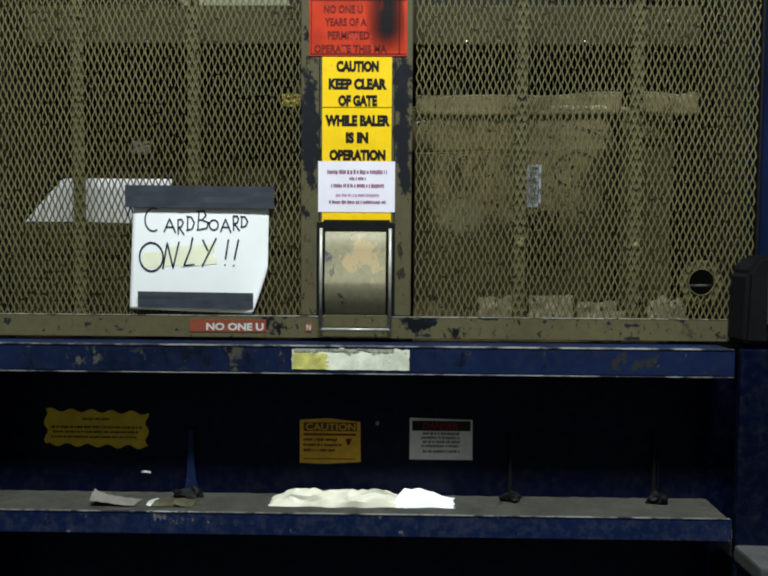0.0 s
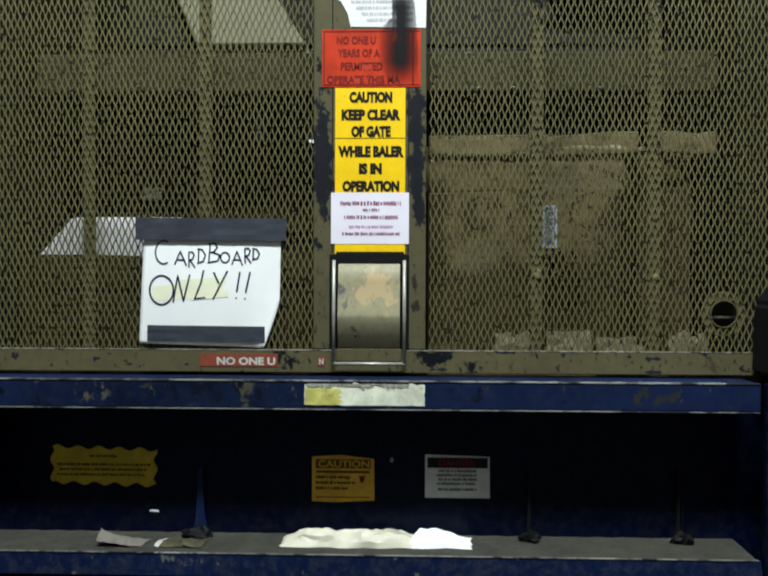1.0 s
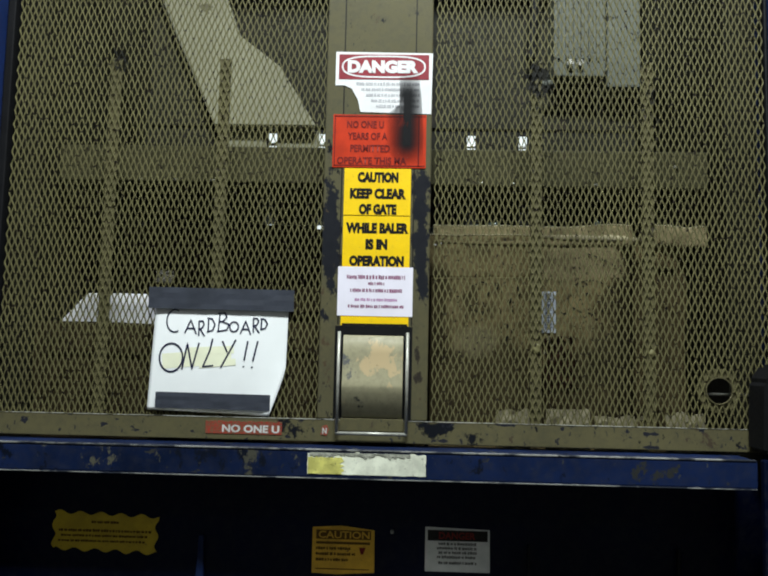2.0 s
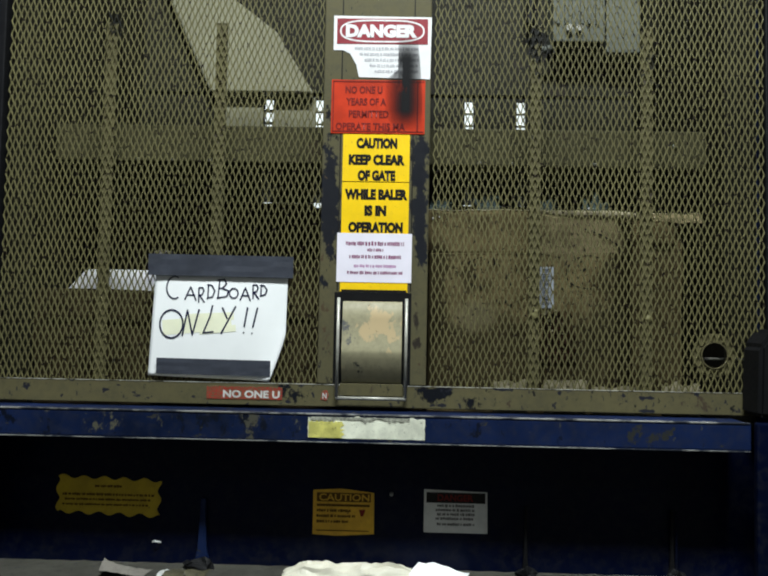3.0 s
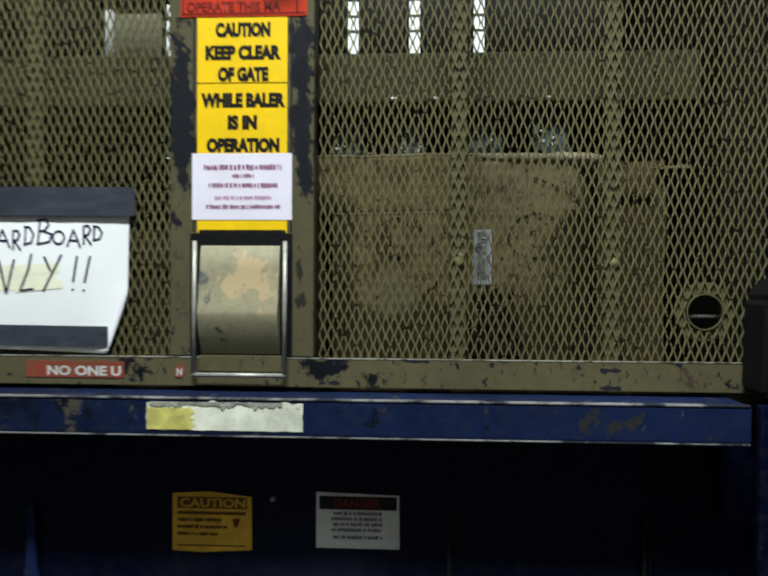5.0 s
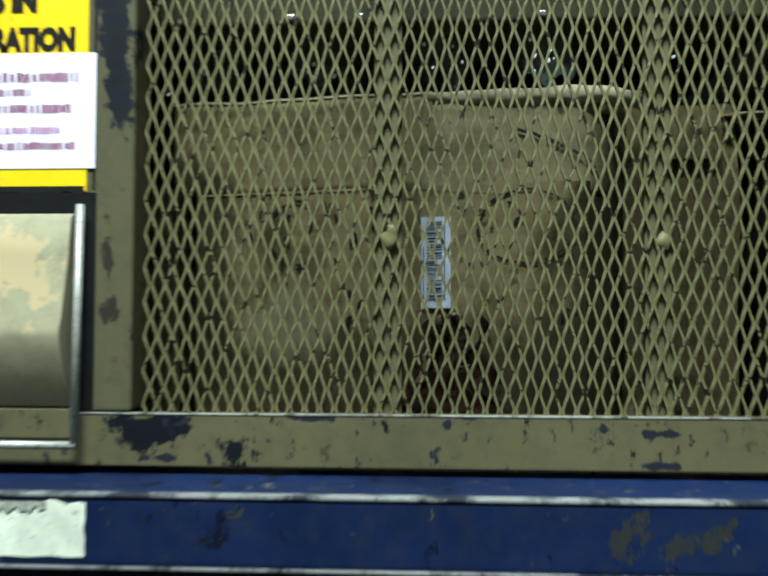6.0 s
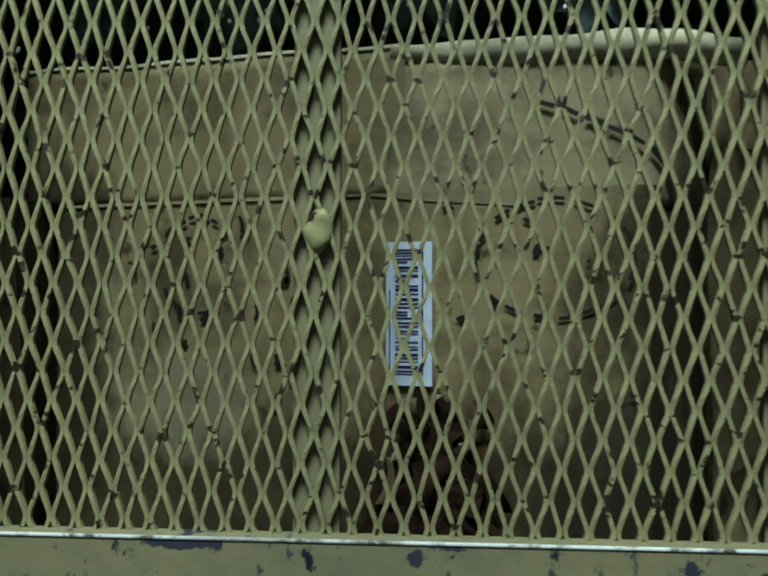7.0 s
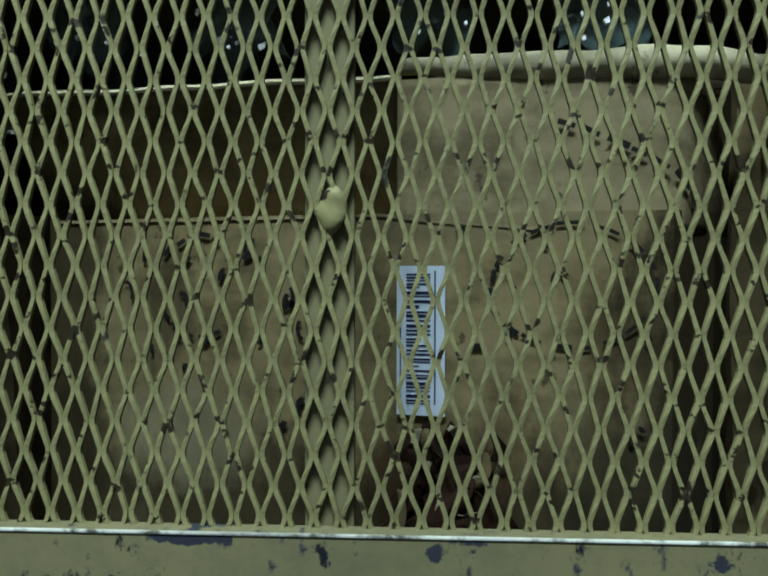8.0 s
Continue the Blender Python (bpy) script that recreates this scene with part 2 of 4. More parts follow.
crumpled_grey = plain("crumpled_grey", (0.16, 0.145, 0.125), 0.8, 0.2, 25.0)
leaf_dry = plain("leaf_dry", (0.075, 0.065, 0.030), 0.7, 0.5, 60.0, dirt=(0.02, 0.02, 0.015), dirty=0.15)
# The first makes the cardboard darker towards its bottom and its ends.
DARK_BROWN, RUSTY, RUBBED = (0.024, 0.018, 0.009), (0.044, 0.025, 0.012), (0.175, 0.160, 0.105)
card_olive = cardboard("card_olive", (0.225, 0.176, 0.088), (0.145, 0.112, 0.056), tone_patches=(
    (0.515, 0.70, 1.10, 1.500, DARK_BROWN, 1.0), (0.355, 0.455, 1.16, 1.325, RUSTY, 0.9), (0.05, 0.60, 1.10, 1.300, DARK_BROWN, 0.85), (0.475, 0.68, 1.22, 1.345, (0.022, 0.018, 0.010), 0.85),
    # The last patch, a paler brown, paints the lit upper part of the box.
    (0.190, 0.285, 1.290, 1.340, RUBBED, 0.45), (0.05, 0.172, 1.25, 1.50, DARK_BROWN, 0.85), (0.20, 0.235, 1.38, 1.44, DARK_BROWN, 0.7), (0.375, 0.51, 1.445, 1.60, (0.175, 0.145, 0.085), 0.5)))
card_flap = cardboard("card_flap", (0.265, 0.216, 0.124), (0.200, 0.160, 0.088), tone_patches=((0.545, 0.70, 1.40, 1.56, DARK_BROWN, 0.9),))
# Paler copy of the cardboard that paints the light on edges and curls.
card_lit = cardboard("card_lit", (0.52, 0.46, 0.31), (0.44, 0.38, 0.25))
card_mid = cardboard("card_mid", (0.275, 0.225, 0.125), (0.22, 0.175, 0.095))
card_brown = cardboard("card_brown", (0.175, 0.132, 0.066), (0.120, 0.090, 0.046), tone_patches=((0.45, 0.85, 1.10, 1.50, DARK_BROWN, 0.6),))
card_pale = cardboard("card_pale", (0.37, 0.33, 0.23), (0.29, 0.26, 0.175))
# Brown cardboard with the shade deep in the pile put into its colour.
card_shaded = cardboard("card_shaded", (0.050, 0.037, 0.019), (0.030, 0.022, 0.012))
card_rust = cardboard("card_rust", (0.030, 0.015, 0.008), (0.012, 0.007, 0.005))
white_sheet = plain("white_sheet", (0.90, 0.88, 0.94), 0.5, 0.1, 20.0)
clear_film = film("clear_film", (0.40, 0.54, 0.54), 0.10)
label_white = plain("label_white", (0.48, 0.52, 0.62), 0.5, 0.1, 40.0)
concrete = plain("concrete", (0.04, 0.039, 0.037), 0.7, 0.3, 2.5, dirt=(0.06, 0.06, 0.055), dirty=0.04)
wall_paint = plain("wall_paint", (0.14, 0.14, 0.125), 0.7, 0.12, 1.5, dirt=(0.12, 0.115, 0.10), dirty=0.0)
back_white = plain("back_white", (0.82, 0.83, 0.84), 0.7, 0.06, 1.5)
ceiling_paint = plain("ceiling_paint", (0.22, 0.22, 0.21), 0.8, 0.1, 1.5)
tube_glow = glow("tube_glow", TUBE, 6.0)


# ---- building helpers ----
def thing(name, label, category, at=(0, 0, 0), group="", kind=""):
    ob = new(name)
    ob.location = at
    ob.empty_display_size = 0.05
    return tagged(ob, label, category, group, kind)


def part(name, bm, material, parent=None, label=""):
    """One mesh object, modelled at its place in the world, under a thing or under a part."""
    me = bpy.data.meshes.new(name)
    bm.to_mesh(me)
    bm.free()
    return part_of(name, me, material, parent, label)


def part_of(name, me, material, parent=None, label=""):
    me.materials.clear()
    me.materials.append(material)
    ob = new(name, me)
    if parent:
        ob.parent = parent
        root = parent
        while root.parent:
            root = root.parent
        if parent is root:
            ob.matrix_parent_inverse = Matrix.Translation(root.location).inverted()
    return tagged(ob, label)


def block(bm, x0, x1, y0, y1, z0, z1, bevel=0.0, segs=2):
    r = bmesh.ops.create_cube(bm, size=1.0, matrix=Matrix.Translation(((x0 + x1) / 2, (y0 + y1) / 2, (z0 + z1) / 2))
                              @ Matrix.Diagonal((x1 - x0, y1 - y0, z1 - z0, 1)))
    if bevel:
        edges = list({e for v in r["verts"] for e in v.link_edges})
        bmesh.ops.bevel(bm, geom=edges, offset=bevel, segments=segs, affect="EDGES", profile=0.6)
    return bm


def box(x0, x1, y0, y1, z0, z1, bevel=0.0, segs=2):
    return block(bmesh.new(), x0, x1, y0, y1, z0, z1, bevel, segs)


def prism(points, y0, y1, bevel=0.0):
    """A flat outline in x and z, given depth from y0 to y1."""
    bm = bmesh.new()
    f = bm.faces.new([bm.verts.new((x, y0, z)) for x, z in points])
    r = bmesh.ops.extrude_face_region(bm, geom=[f])
    bmesh.ops.translate(bm, verts=[v for v in r["geom"] if isinstance(v, bmesh.types.BMVert)], vec=(0, y1 - y0, 0))
    bmesh.ops.recalc_face_normals(bm, faces=bm.faces)
    if bevel:
        bmesh.ops.bevel(bm, geom=list(bm.edges), offset=bevel, segments=2, affect="EDGES")
    return bm


def rod(bm, a, b, radius, sides=12):
    a, b = Vector(a), Vector(b)
    m = Matrix.Translation((a + b) / 2) @ (b - a).to_track_quat("Z", "Y").to_matrix().to_4x4()
    bmesh.ops.create_cone(bm, cap_ends=True, segments=sides, radius1=radius, radius2=radius, depth=(b - a).length, matrix=m)
    return bm


def shell(place, nu, nv, thick):
    """A thin sheet: place(u, v) gives its front; its back lies thick further along y."""
    bm = bmesh.new()
    front = [[bm.verts.new(place(i / nu, j / nv)) for j in range(nv + 1)] for i in range(nu + 1)]
    back = [[bm.verts.new(v.co + Vector((0, thick, 0))) for v in row] for row in front]
    for i in range(nu):
        for j in range(nv):
            bm.faces.new((front[i][j], front[i + 1][j], front[i + 1][j + 1], front[i][j + 1]))
            bm.faces.new((back[i][j], back[i][j + 1], back[i + 1][j + 1], back[i + 1][j]))
    rim = [(i, 0) for i in range(nu)] + [(nu, j) for j in range(nv)] + [(i, nv) for i in range(nu, 0, -1)] + [(0, j) for j in range(nv, 0, -1)]
    for (a, b), (c, d) in zip(rim, rim[1:] + rim[:1]):
        bm.faces.new((front[a][b], back[a][b], back[c][d], front[c][d]))
    bmesh.ops.recalc_face_normals(bm, faces=bm.faces)
    return bm


def smooth(ob):
    for f in ob.data.polygons:
        f.use_smooth = True
    return ob


def lettering(text, x0, x1, z0, z1, y, heavy=0.02, bold=0.0):
    """Letters of the built-in font, fitted to a rectangle on a plane that faces the viewer."""
    cu = bpy.data.curves.new("letters", "FONT")
    cu.body, cu.size, cu.offset, cu.resolution_u = text, 1.0, heavy, 3
    tmp = new("letters_tmp", cu)
    bpy.context.view_layer.update()
    me = bpy.data.meshes.new_from_object(tmp.evaluated_get(bpy.context.evaluated_depsgraph_get()))
    bpy.data.objects.remove(tmp)
    bpy.data.curves.remove(cu)
    co = np.array([v.co for v in me.vertices])
    lo, hi = co.min(0), co.max(0)
    for v in me.vertices:
        u, w = (v.co.x - lo[0]) / (hi[0] - lo[0]), (v.co.y - lo[1]) / (hi[1] - lo[1])
        v.co = (x0 + bold + u * (x1 - x0 - 2 * bold), y, z0 + w * (z1 - z0))
    if bold:
        bm = bmesh.new()
        for k in (-1, 0, 1):
            seen = len(bm.verts)
            bm.from_mesh(me)
            bm.verts.ensure_lookup_table()
            for v in bm.verts[seen:]:
                v.co += Vector((k * bold, -0.00006 * (k + 1), 0))
        bm.to_mesh(me)
        bm.free()
    return me


def bars(rows, y, depth=0.0003):
    """Plain bars that stand for small print: rows of x0, x1, z0, z1."""
    bm = bmesh.new()
    for x0, x1, z0, z1 in rows:
        block(bm, x0, x1, y, y + depth, z0, z1)
    return bm


def ribbon(bm, pts, width, y):
    """A flat pen stroke along points in x and z; y is a depth, or a function of x and z."""
    closed = len(pts) > 3 and math.dist(pts[0], pts[-1]) < 1e-6
    p = [Vector(q) for q in (pts[:-1] if closed else pts)]
    n, left, right = len(p), [], []
    for i, q in enumerate(p):
        a = q - p[i - 1] if i or closed else p[1] - q
        b = p[(i + 1) % n] - q if i < n - 1 or closed else q - p[i - 1]
        t = a.normalized() + b.normalized()
        t = t.normalized() if t.length > 0.2 else a.normalized()
        side = Vector((-t.y, t.x)) * width / 2 * min(1.5, 1 / max(0.4, abs(t.dot(a.normalized()))))
        for row, o in ((left, q + side), (right, q - side)):
            row.append(bm.verts.new((o.x, y(o.x, o.y) if callable(y) else y, o.y)))
    for i in range(n if closed else n - 1):
        k = (i + 1) % n
        bm.faces.new((left[i], right[i], right[k], left[k]))


def dense(pts, step=0.004):
    """The same line with points no further apart than step."""
    out = [pts[0]]
    for a, b in zip(pts, pts[1:]):
        k = max(1, math.ceil(math.dist(a, b) / step))
        out += [(a[0] + (b[0] - a[0]) * i / k, a[1] + (b[1] - a[1]) * i / k) for i in range(1, k + 1)]
    return out


def print_row(x0, x1, z, h, seed, big=0.0042):
    """One line of print too small to read: short bars with gaps between them."""
    rng, rows, x = random.Random(seed), [], x0
    while x < x1 - 0.001:
        w = rng.uniform(0.45, 1.0) * big
        rows.append((x, min(x + w, x1), z + rng.uniform(0, 0.15) * h, z + h * rng.uniform(0.8, 1.0)))
        x += w + rng.choice((0.0006, 0.0008, 0.0026))
    return rows


def crumple(bm, amount, freq, seed=0.0):
    for v in bm.verts:
        q = v.co * freq + Vector((seed, seed * 1.7, -seed))
        v.co += amount * Vector((noise.noise(q), noise.noise(q + Vector((9, 3, 1))), noise.noise(q + Vector((2, 8, 5)))))
    return bm


def carton(x0, x1, y0, y1, z0, z1, cuts=7, dent=0.012, seed=0.0):
    bm = box(x0, x1, y0, y1, z0, z1)
    bmesh.ops.subdivide_edges(bm, edges=list(bm.edges), cuts=cuts, use_grid_fill=True)
    return crumple(bm, dent, 6.0, seed)


# ---- the room ----
def structure(name, bm, material, label):
    return tagged(part(name, bm, material), label, kind="structure")


structure("floor", box(-3.2, 3.2, -4.6, 3.2, -0.1, 0.0), concrete, "grey worn concrete floor of a back room")
structure("ceiling", box(-3.2, 3.2, -4.6, 3.2, 4.0, 4.1), ceiling_paint, "pale painted ceiling with tube lights")
structure("wall_south", box(-3.2, 3.2, -4.7, -4.6, 0, 4.0), wall_paint, "pale painted wall behind the viewer")
structure("wall_north", box(-3.2, 3.2, 3.2, 3.3, 0, 4.0), back_white, "white wall seen through slots of the machine")
structure("wall_west", box(-3.3, -3.2, -4.6, 3.2, 0, 4.0), wall_paint, "pale painted side wall of the room")
structure("wall_east", box(3.2, 3.3, -4.6, 3.2, 0, 4.0), wall_paint, "pale painted side wall of the room")


def ceiling_light(x, y):
    t = thing("ceiling_light", "white ceiling fixture with two lit fluorescent tubes", "light", (x, y, 4.0), "tube lights on the ceiling")
    part("housing", box(x - 0.68, x + 0.68, y - 0.15, y + 0.15, 3.955, 3.999, 0.01), back_white, t)
    for k in (-0.07, 0.07):
        part("tube", rod(bmesh.new(), (x - 0.62, y + k, 3.935), (x + 0.62, y + k, 3.935), 0.016), tube_glow, t, "lit fluorescent tube")
    return t


for lx, ly in ((0.16, -1.45), (-0.1, -3.3), (0.0, 1.75)):
    ceiling_light(lx, ly)


# ---- the baler's body ----
def baler_body():
    t = thing("cardboard_baler", "blue and khaki painted steel upright cardboard baler", "baler", (0, 0.3, 0))
    for s in (-1, 1):
        a, b = sorted((s * 0.842, s * 0.985))
        part("column", box(a, b, -0.075, 0.74, 0, 2.62, 0.004), column_paint, t, "chipped blue painted side column")
        a, b = sorted((s * 0.768, s * 0.975))
        part("lower_column", box(a, b, -0.094, -0.077, 0.10, 1.049, 0.004), shaded_blue, t, "blue painted lower column plate")
        a, b = sorted((s * 0.770, s * 0.840))
        part("side_wall", box(a, b, 0.06, 0.74, 0.02, 2.60), shaded_steel, t, "scuffed inner wall of the pressing chamber, shade put into its colour")
        a, b = sorted((s * 0.768, s * 0.99))
        part("foot", box(a, b, -0.20, 0.0, 0.62, 0.655, 0.006), switch_grey if s > 0 else shaded_blue, t, "dusty ledge at the foot of the column")
    # slotted rear wall
    slots, z0, z1 = (-0.366, -0.205, -0.047, 0.106, 0.262, 0.424), 1.05, 1.937
    wall = part("rear_wall", box(-0.768, 0.768, 0.704, 0.72, 0.02, z0 - 0.002), shaded_steel, t, "scuffed rear wall of the chamber, coloured dark for its shade")
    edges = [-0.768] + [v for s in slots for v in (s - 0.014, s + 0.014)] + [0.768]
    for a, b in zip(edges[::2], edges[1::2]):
        # Beige panels paint the lit stretch of wall, near-black ones its shade.
        part("rear_panel", box(a, b, 0.704, 0.72, z0, z1), rear_beige if b < -0.15 and a > -0.4 else shaded_steel, wall)
    part("rear_plate", box(-0.520, -0.384, 0.698, 0.7035, 1.74, 1.935, 0.001), rear_beige, wall, "pale beige plate for the lit part of the rear wall")
    # White strip added in place of a slot with dim light behind it.
    part("rear_strip", box(-0.530, -0.508, 0.690, 0.6975, 1.76, 1.935, 0.001), back_white, wall, "pale strip painted as dim light in a slot")
    part("upper_rear_plate", box(-0.768, 0.768, 0.712, 0.73, z1 + 0.018, 2.60), shaded_steel, t)
    part("seam_strip", box(-0.768, 0.768, 0.722, 0.732, z1 - 0.001, z1 + 0.02), matte_black, t)
    for z in (1.905, 1.866):
        part("cross_rod", rod(bmesh.new(), (-0.76, 0.745, z), (0.76, 0.745, z), 0.006), dull_metal, t)
    # Pale slanted shape high on the rear wall, built as a plate.
    part("gusset", prism(((-0.80, 2.52), (-0.674, 2.227), (-0.541, 1.938), (-0.222, 1.938), (-0.341, 2.129), (-0.473, 2.229), (-0.58, 2.52)), 0.655, 0.70, 0.004),
         rear_beige, t, "pale beige slanting plate")
    # Unseen, added to block the rear lamp; open in front for the other.
    part("crosshead", box(-0.985, 0.985, 0.30, 0.74, 2.625, 2.66), shaded_steel, t, "unseen steel half roof that blocks the rear lamp and holds the cylinder")
    # Out of view, kept low so lamp light passes over to the rear wall.
    part("front_header", box(-0.84, 0.84, -0.03, 0.02, 2.44, 2.50, 0.004), khaki_paint, t, "khaki painted header over the gate")
    part("cylinder", rod(bmesh.new(), (0, 0.38, 2.28), (0, 0.38, 2.62), 0.075, 24), dull_metal, t, "hydraulic press cylinder")
    return t


baler_body()


def valve_block():
    t = thing("valve_block", "grey-green hydraulic valve block with steel fittings on the rear wall", "hydraulic valve", (0.6, 0.69, 2.1))
    part("body", box(0.50, 0.655, 0.60, 0.711, 2.085, 2.40, 0.006), valve_grey, t)
    for k in range(6):
        part("rib", box(0.510 + 0.023 * k, 0.520 + 0.023 * k, 0.590, 0.600, 2.135, 2.38, 0.002), valve_grey, t)
    part("pipe_elbow", rod(bmesh.new(), (0.46, 0.64, 2.07), (0.66, 0.64, 2.105), 0.011), valve_grey, t, "short grey pipe")
    part("cover", box(0.665, 0.765, 0.62, 0.711, 2.06, 2.36, 0.006), valve_grey, t)
    for x in (0.545, 0.575):
        part("fitting", rod(bmesh.new(), (x, 0.58, 2.12), (x, 0.60, 2.12), 0.010), bright_metal, t, "bright steel fitting")
    for x, h in ((0.44, 2.16), (0.62, 2.06)):
        part("hose", rod(bmesh.new(), (x, 0.66, h), (x + 0.03, 0.66, 2.6), 0.016), matte_black, t, "black hydraulic hose")


valve_block()


# ---- the chamber door under the gate ----
def tie_guide(t, x, dark):
    s = 0.42 if dark else 1.0
    g = part("tie_guide", prism(((x - 0.017 * s, 0.7085), (x + 0.017 * s, 0.7085), (x + 0.009 * s, 0.745), (x + 0.006 * s, 0.80), (x + 0.005 * s, 0.85), (x - 0.005 * s, 0.85), (x - 0.007 * s, 0.80), (x - 0.010 * s, 0.745)), 0.010, 0.018, 0.001),
             matte_black if dark else beam_paint, t, "upright tie guide with a dark hook at its base")
    bm = bmesh.new()
    bmesh.ops.create_icosphere(bm, subdivisions=3, radius=1.0, matrix=Matrix.Translation((x, -0.004, 0.716)) @ Matrix.Diagonal((0.034 * s ** 0.5, 0.014, 0.013, 1)))
    part("hook", crumple(crumple(bm, 0.010, 60.0, x), 0.004, 160.0, x), matte_black, g)


def ledge_z(y):
    """Height of the ledge, which falls a little towards its lip."""
    return 0.7050 + 0.0045 * (y + 0.086) / 0.108


def baler_door():
    t = thing("baler_door", "blue painted steel lower door with a dusty ledge and warning stickers", "door", (0, 0.02, 0))
    part("back_plate", box(-0.84, 0.838, 0.024, 0.044, 0.06, 0.99), shaded_blue, t)
    beam = part("beam", box(-0.84, 0.760, -0.088, 0.023, 0.992, 1.047, 0.005, 3), beam_paint, t, "scratched blue painted upper beam")
    part("worn_edge", box(-0.838, 0.757, -0.0895, -0.078, 1.0458, 1.0486, 0.0010), lit_edge_wear, beam, "bare worn steel edge, coloured bright for the light it catches")
    part("worn_edge", box(-0.838, 0.757, -0.0895, -0.084, 0.9908, 0.9930, 0.0006), lit_edge_wear, beam)
    ledge = part("ledge", box(-0.84, 0.762, -0.086, 0.023, 0.658, 0.7025, 0.004), shaded_blue, t, "lower channel of the door")
    part("lip", box(-0.84, 0.762, -0.090, -0.0865, 0.661, 0.7055, 0.001), ledge_paint, ledge)
    part("worn_edge", box(-0.838, 0.757, -0.0915, -0.0875, 0.7055, 0.7080, 0.0008), lit_edge_wear, ledge)
    bm = shell(lambda u, v: (-0.838 + 1.594 * u, -0.086 + 0.108 * v, ledge_z(-0.086 + 0.108 * v) + 0.0016 * noise.noise(Vector((u * 60, v * 7, 0)))), 120, 8, 0.0)
    part("dust", bm, shelf_dust, ledge, "grey layer of dust and grit")
    part("lower_beam", box(-0.84, 0.764, -0.086, 0.023, 0.30, 0.36, 0.004), shaded_blue, t)
    for x, dark in ((-0.355, False), (0.333, True), (0.640, True)):
        tie_guide(t, x, dark)
    part("stud", rod(bmesh.new(), (0.047, 0.012, 0.868), (0.047, 0.024, 0.868), 0.004, 8), dull_metal, t)
    part("stud", rod(bmesh.new(), (0.648, 0.010, 0.72), (0.648, 0.010, 0.85), 0.0025, 8), shaded_blue, t)

    d = part("caution_decal", prism(((-0.121, 0.872), (-0.06, 0.876), (0.010, 0.868), (0.011, 0.781), (-0.07, 0.776), (-0.121, 0.778)), 0.0225, 0.0238), amber_old, t, "faded amber caution sticker")
    part("header", bars(((-0.113, 0.003, 0.848, 0.867),), 0.0219), ink_brown, d)
    part_of("word", lettering("CAUTION", -0.108, 0.000, 0.850, 0.865, 0.0215), amber_old, d)
    part("small_print", bars(((-0.113, 0.001, 0.838, 0.843), *print_row(-0.113, -0.040, 0.826, 0.0065, 60, 0.006), *print_row(-0.113, -0.030, 0.8145, 0.0065, 61, 0.006), *print_row(-0.113, -0.045, 0.803, 0.006, 62, 0.006), (-0.113, 0.0, 0.786, 0.788)), 0.0219), ink_brown, d)
    part("mark", prism(((-0.022, 0.832), (-0.008, 0.832), (-0.013, 0.818), (-0.018, 0.818)), 0.0217, 0.0221), ink_maroon, d)

    d = part("danger_decal", prism(((0.117, 0.879), (0.252, 0.875), (0.253, 0.788), (0.117, 0.788)), 0.0225, 0.0238), white_old, t, "small white danger sticker with a dark header")
    part("header", bars(((0.122, 0.248, 0.851, 0.873),), 0.0219), ink_black, d)
    part_of("word", lettering("DANGER", 0.146, 0.222, 0.855, 0.869, 0.0215), ink_maroon, d)
    part("small_print", bars([r for k, z in enumerate((0.842, 0.833, 0.824, 0.815, 0.803)) for r in print_row(0.145 - 0.003 * (k % 2), 0.225, z, 0.0062, 40 + k, 0.006)], 0.0219), ink_soft, d)

    n, pts = 128, []
    for i in range(n):
        a = i / n * 4
        s, f = int(a), a % 1
        w = 0.0042 * math.sin(2 * math.pi * f * (5, 2)[s % 2] + s) + 0.0015 * noise.noise(Vector((i * 0.21, 0, 0)))
        pts.append([(-0.676 + 0.222 * f, 0.889 - 0.006 * f + w), (-0.454 + w, 0.883 - 0.076 * f), (-0.454 - 0.222 * f, 0.807 + 0.006 * f + w), (-0.676 + w, 0.813 + 0.076 * f)][s])
    d = part("wavy_decal", prism(pts, 0.0225, 0.0238), yellow_old, t, "faded yellow sticker with a wavy edge")
    part("small_print", bars(print_row(-0.595, -0.535, 0.866, 0.006, 50, 0.006) + print_row(-0.665, -0.465, 0.848, 0.006, 51, 0.006) + print_row(-0.66, -0.47, 0.838, 0.005, 52, 0.006) + print_row(-0.665, -0.475, 0.827, 0.005, 53, 0.006), 0.0219), ink_brown, d)

    d = part("worn_decal", shell(lambda u, v: (-0.122 + 0.235 * u + 0.003 * noise.noise(Vector((v * 9, 0, 3))), -0.0890, 1.0 + 0.041 * v + 0.005 * noise.noise(Vector((u * 13, 0, v))) * (0.3 + v)), 48, 6, 0.0008),
             worn_label, t, "scuffed white and yellow label, print worn away")
    part("yellow_end", shell(lambda u, v: (-0.121 + (0.068 + 0.016 * noise.noise(Vector((1, 0, v * 9)))) * u, -0.0897, 1.001 + (0.032 + 0.005 * noise.noise(Vector((u * 18, 2, 0)))) * v), 20, 10, 0.0006), worn_yellow, d, "yellow end of the label")
    part("grime", shell(lambda u, v: (-0.118 + 0.200 * u, -0.0902, 1.0425 - (0.006 + 0.007 * noise.noise(Vector((u * 8, 0, 5))) + 0.006 * noise.noise(Vector((u * 37, 0, 1)))) * v), 110, 4, 0.0004), label_grime, d, "grey rubbed strip along the label")


baler_door()


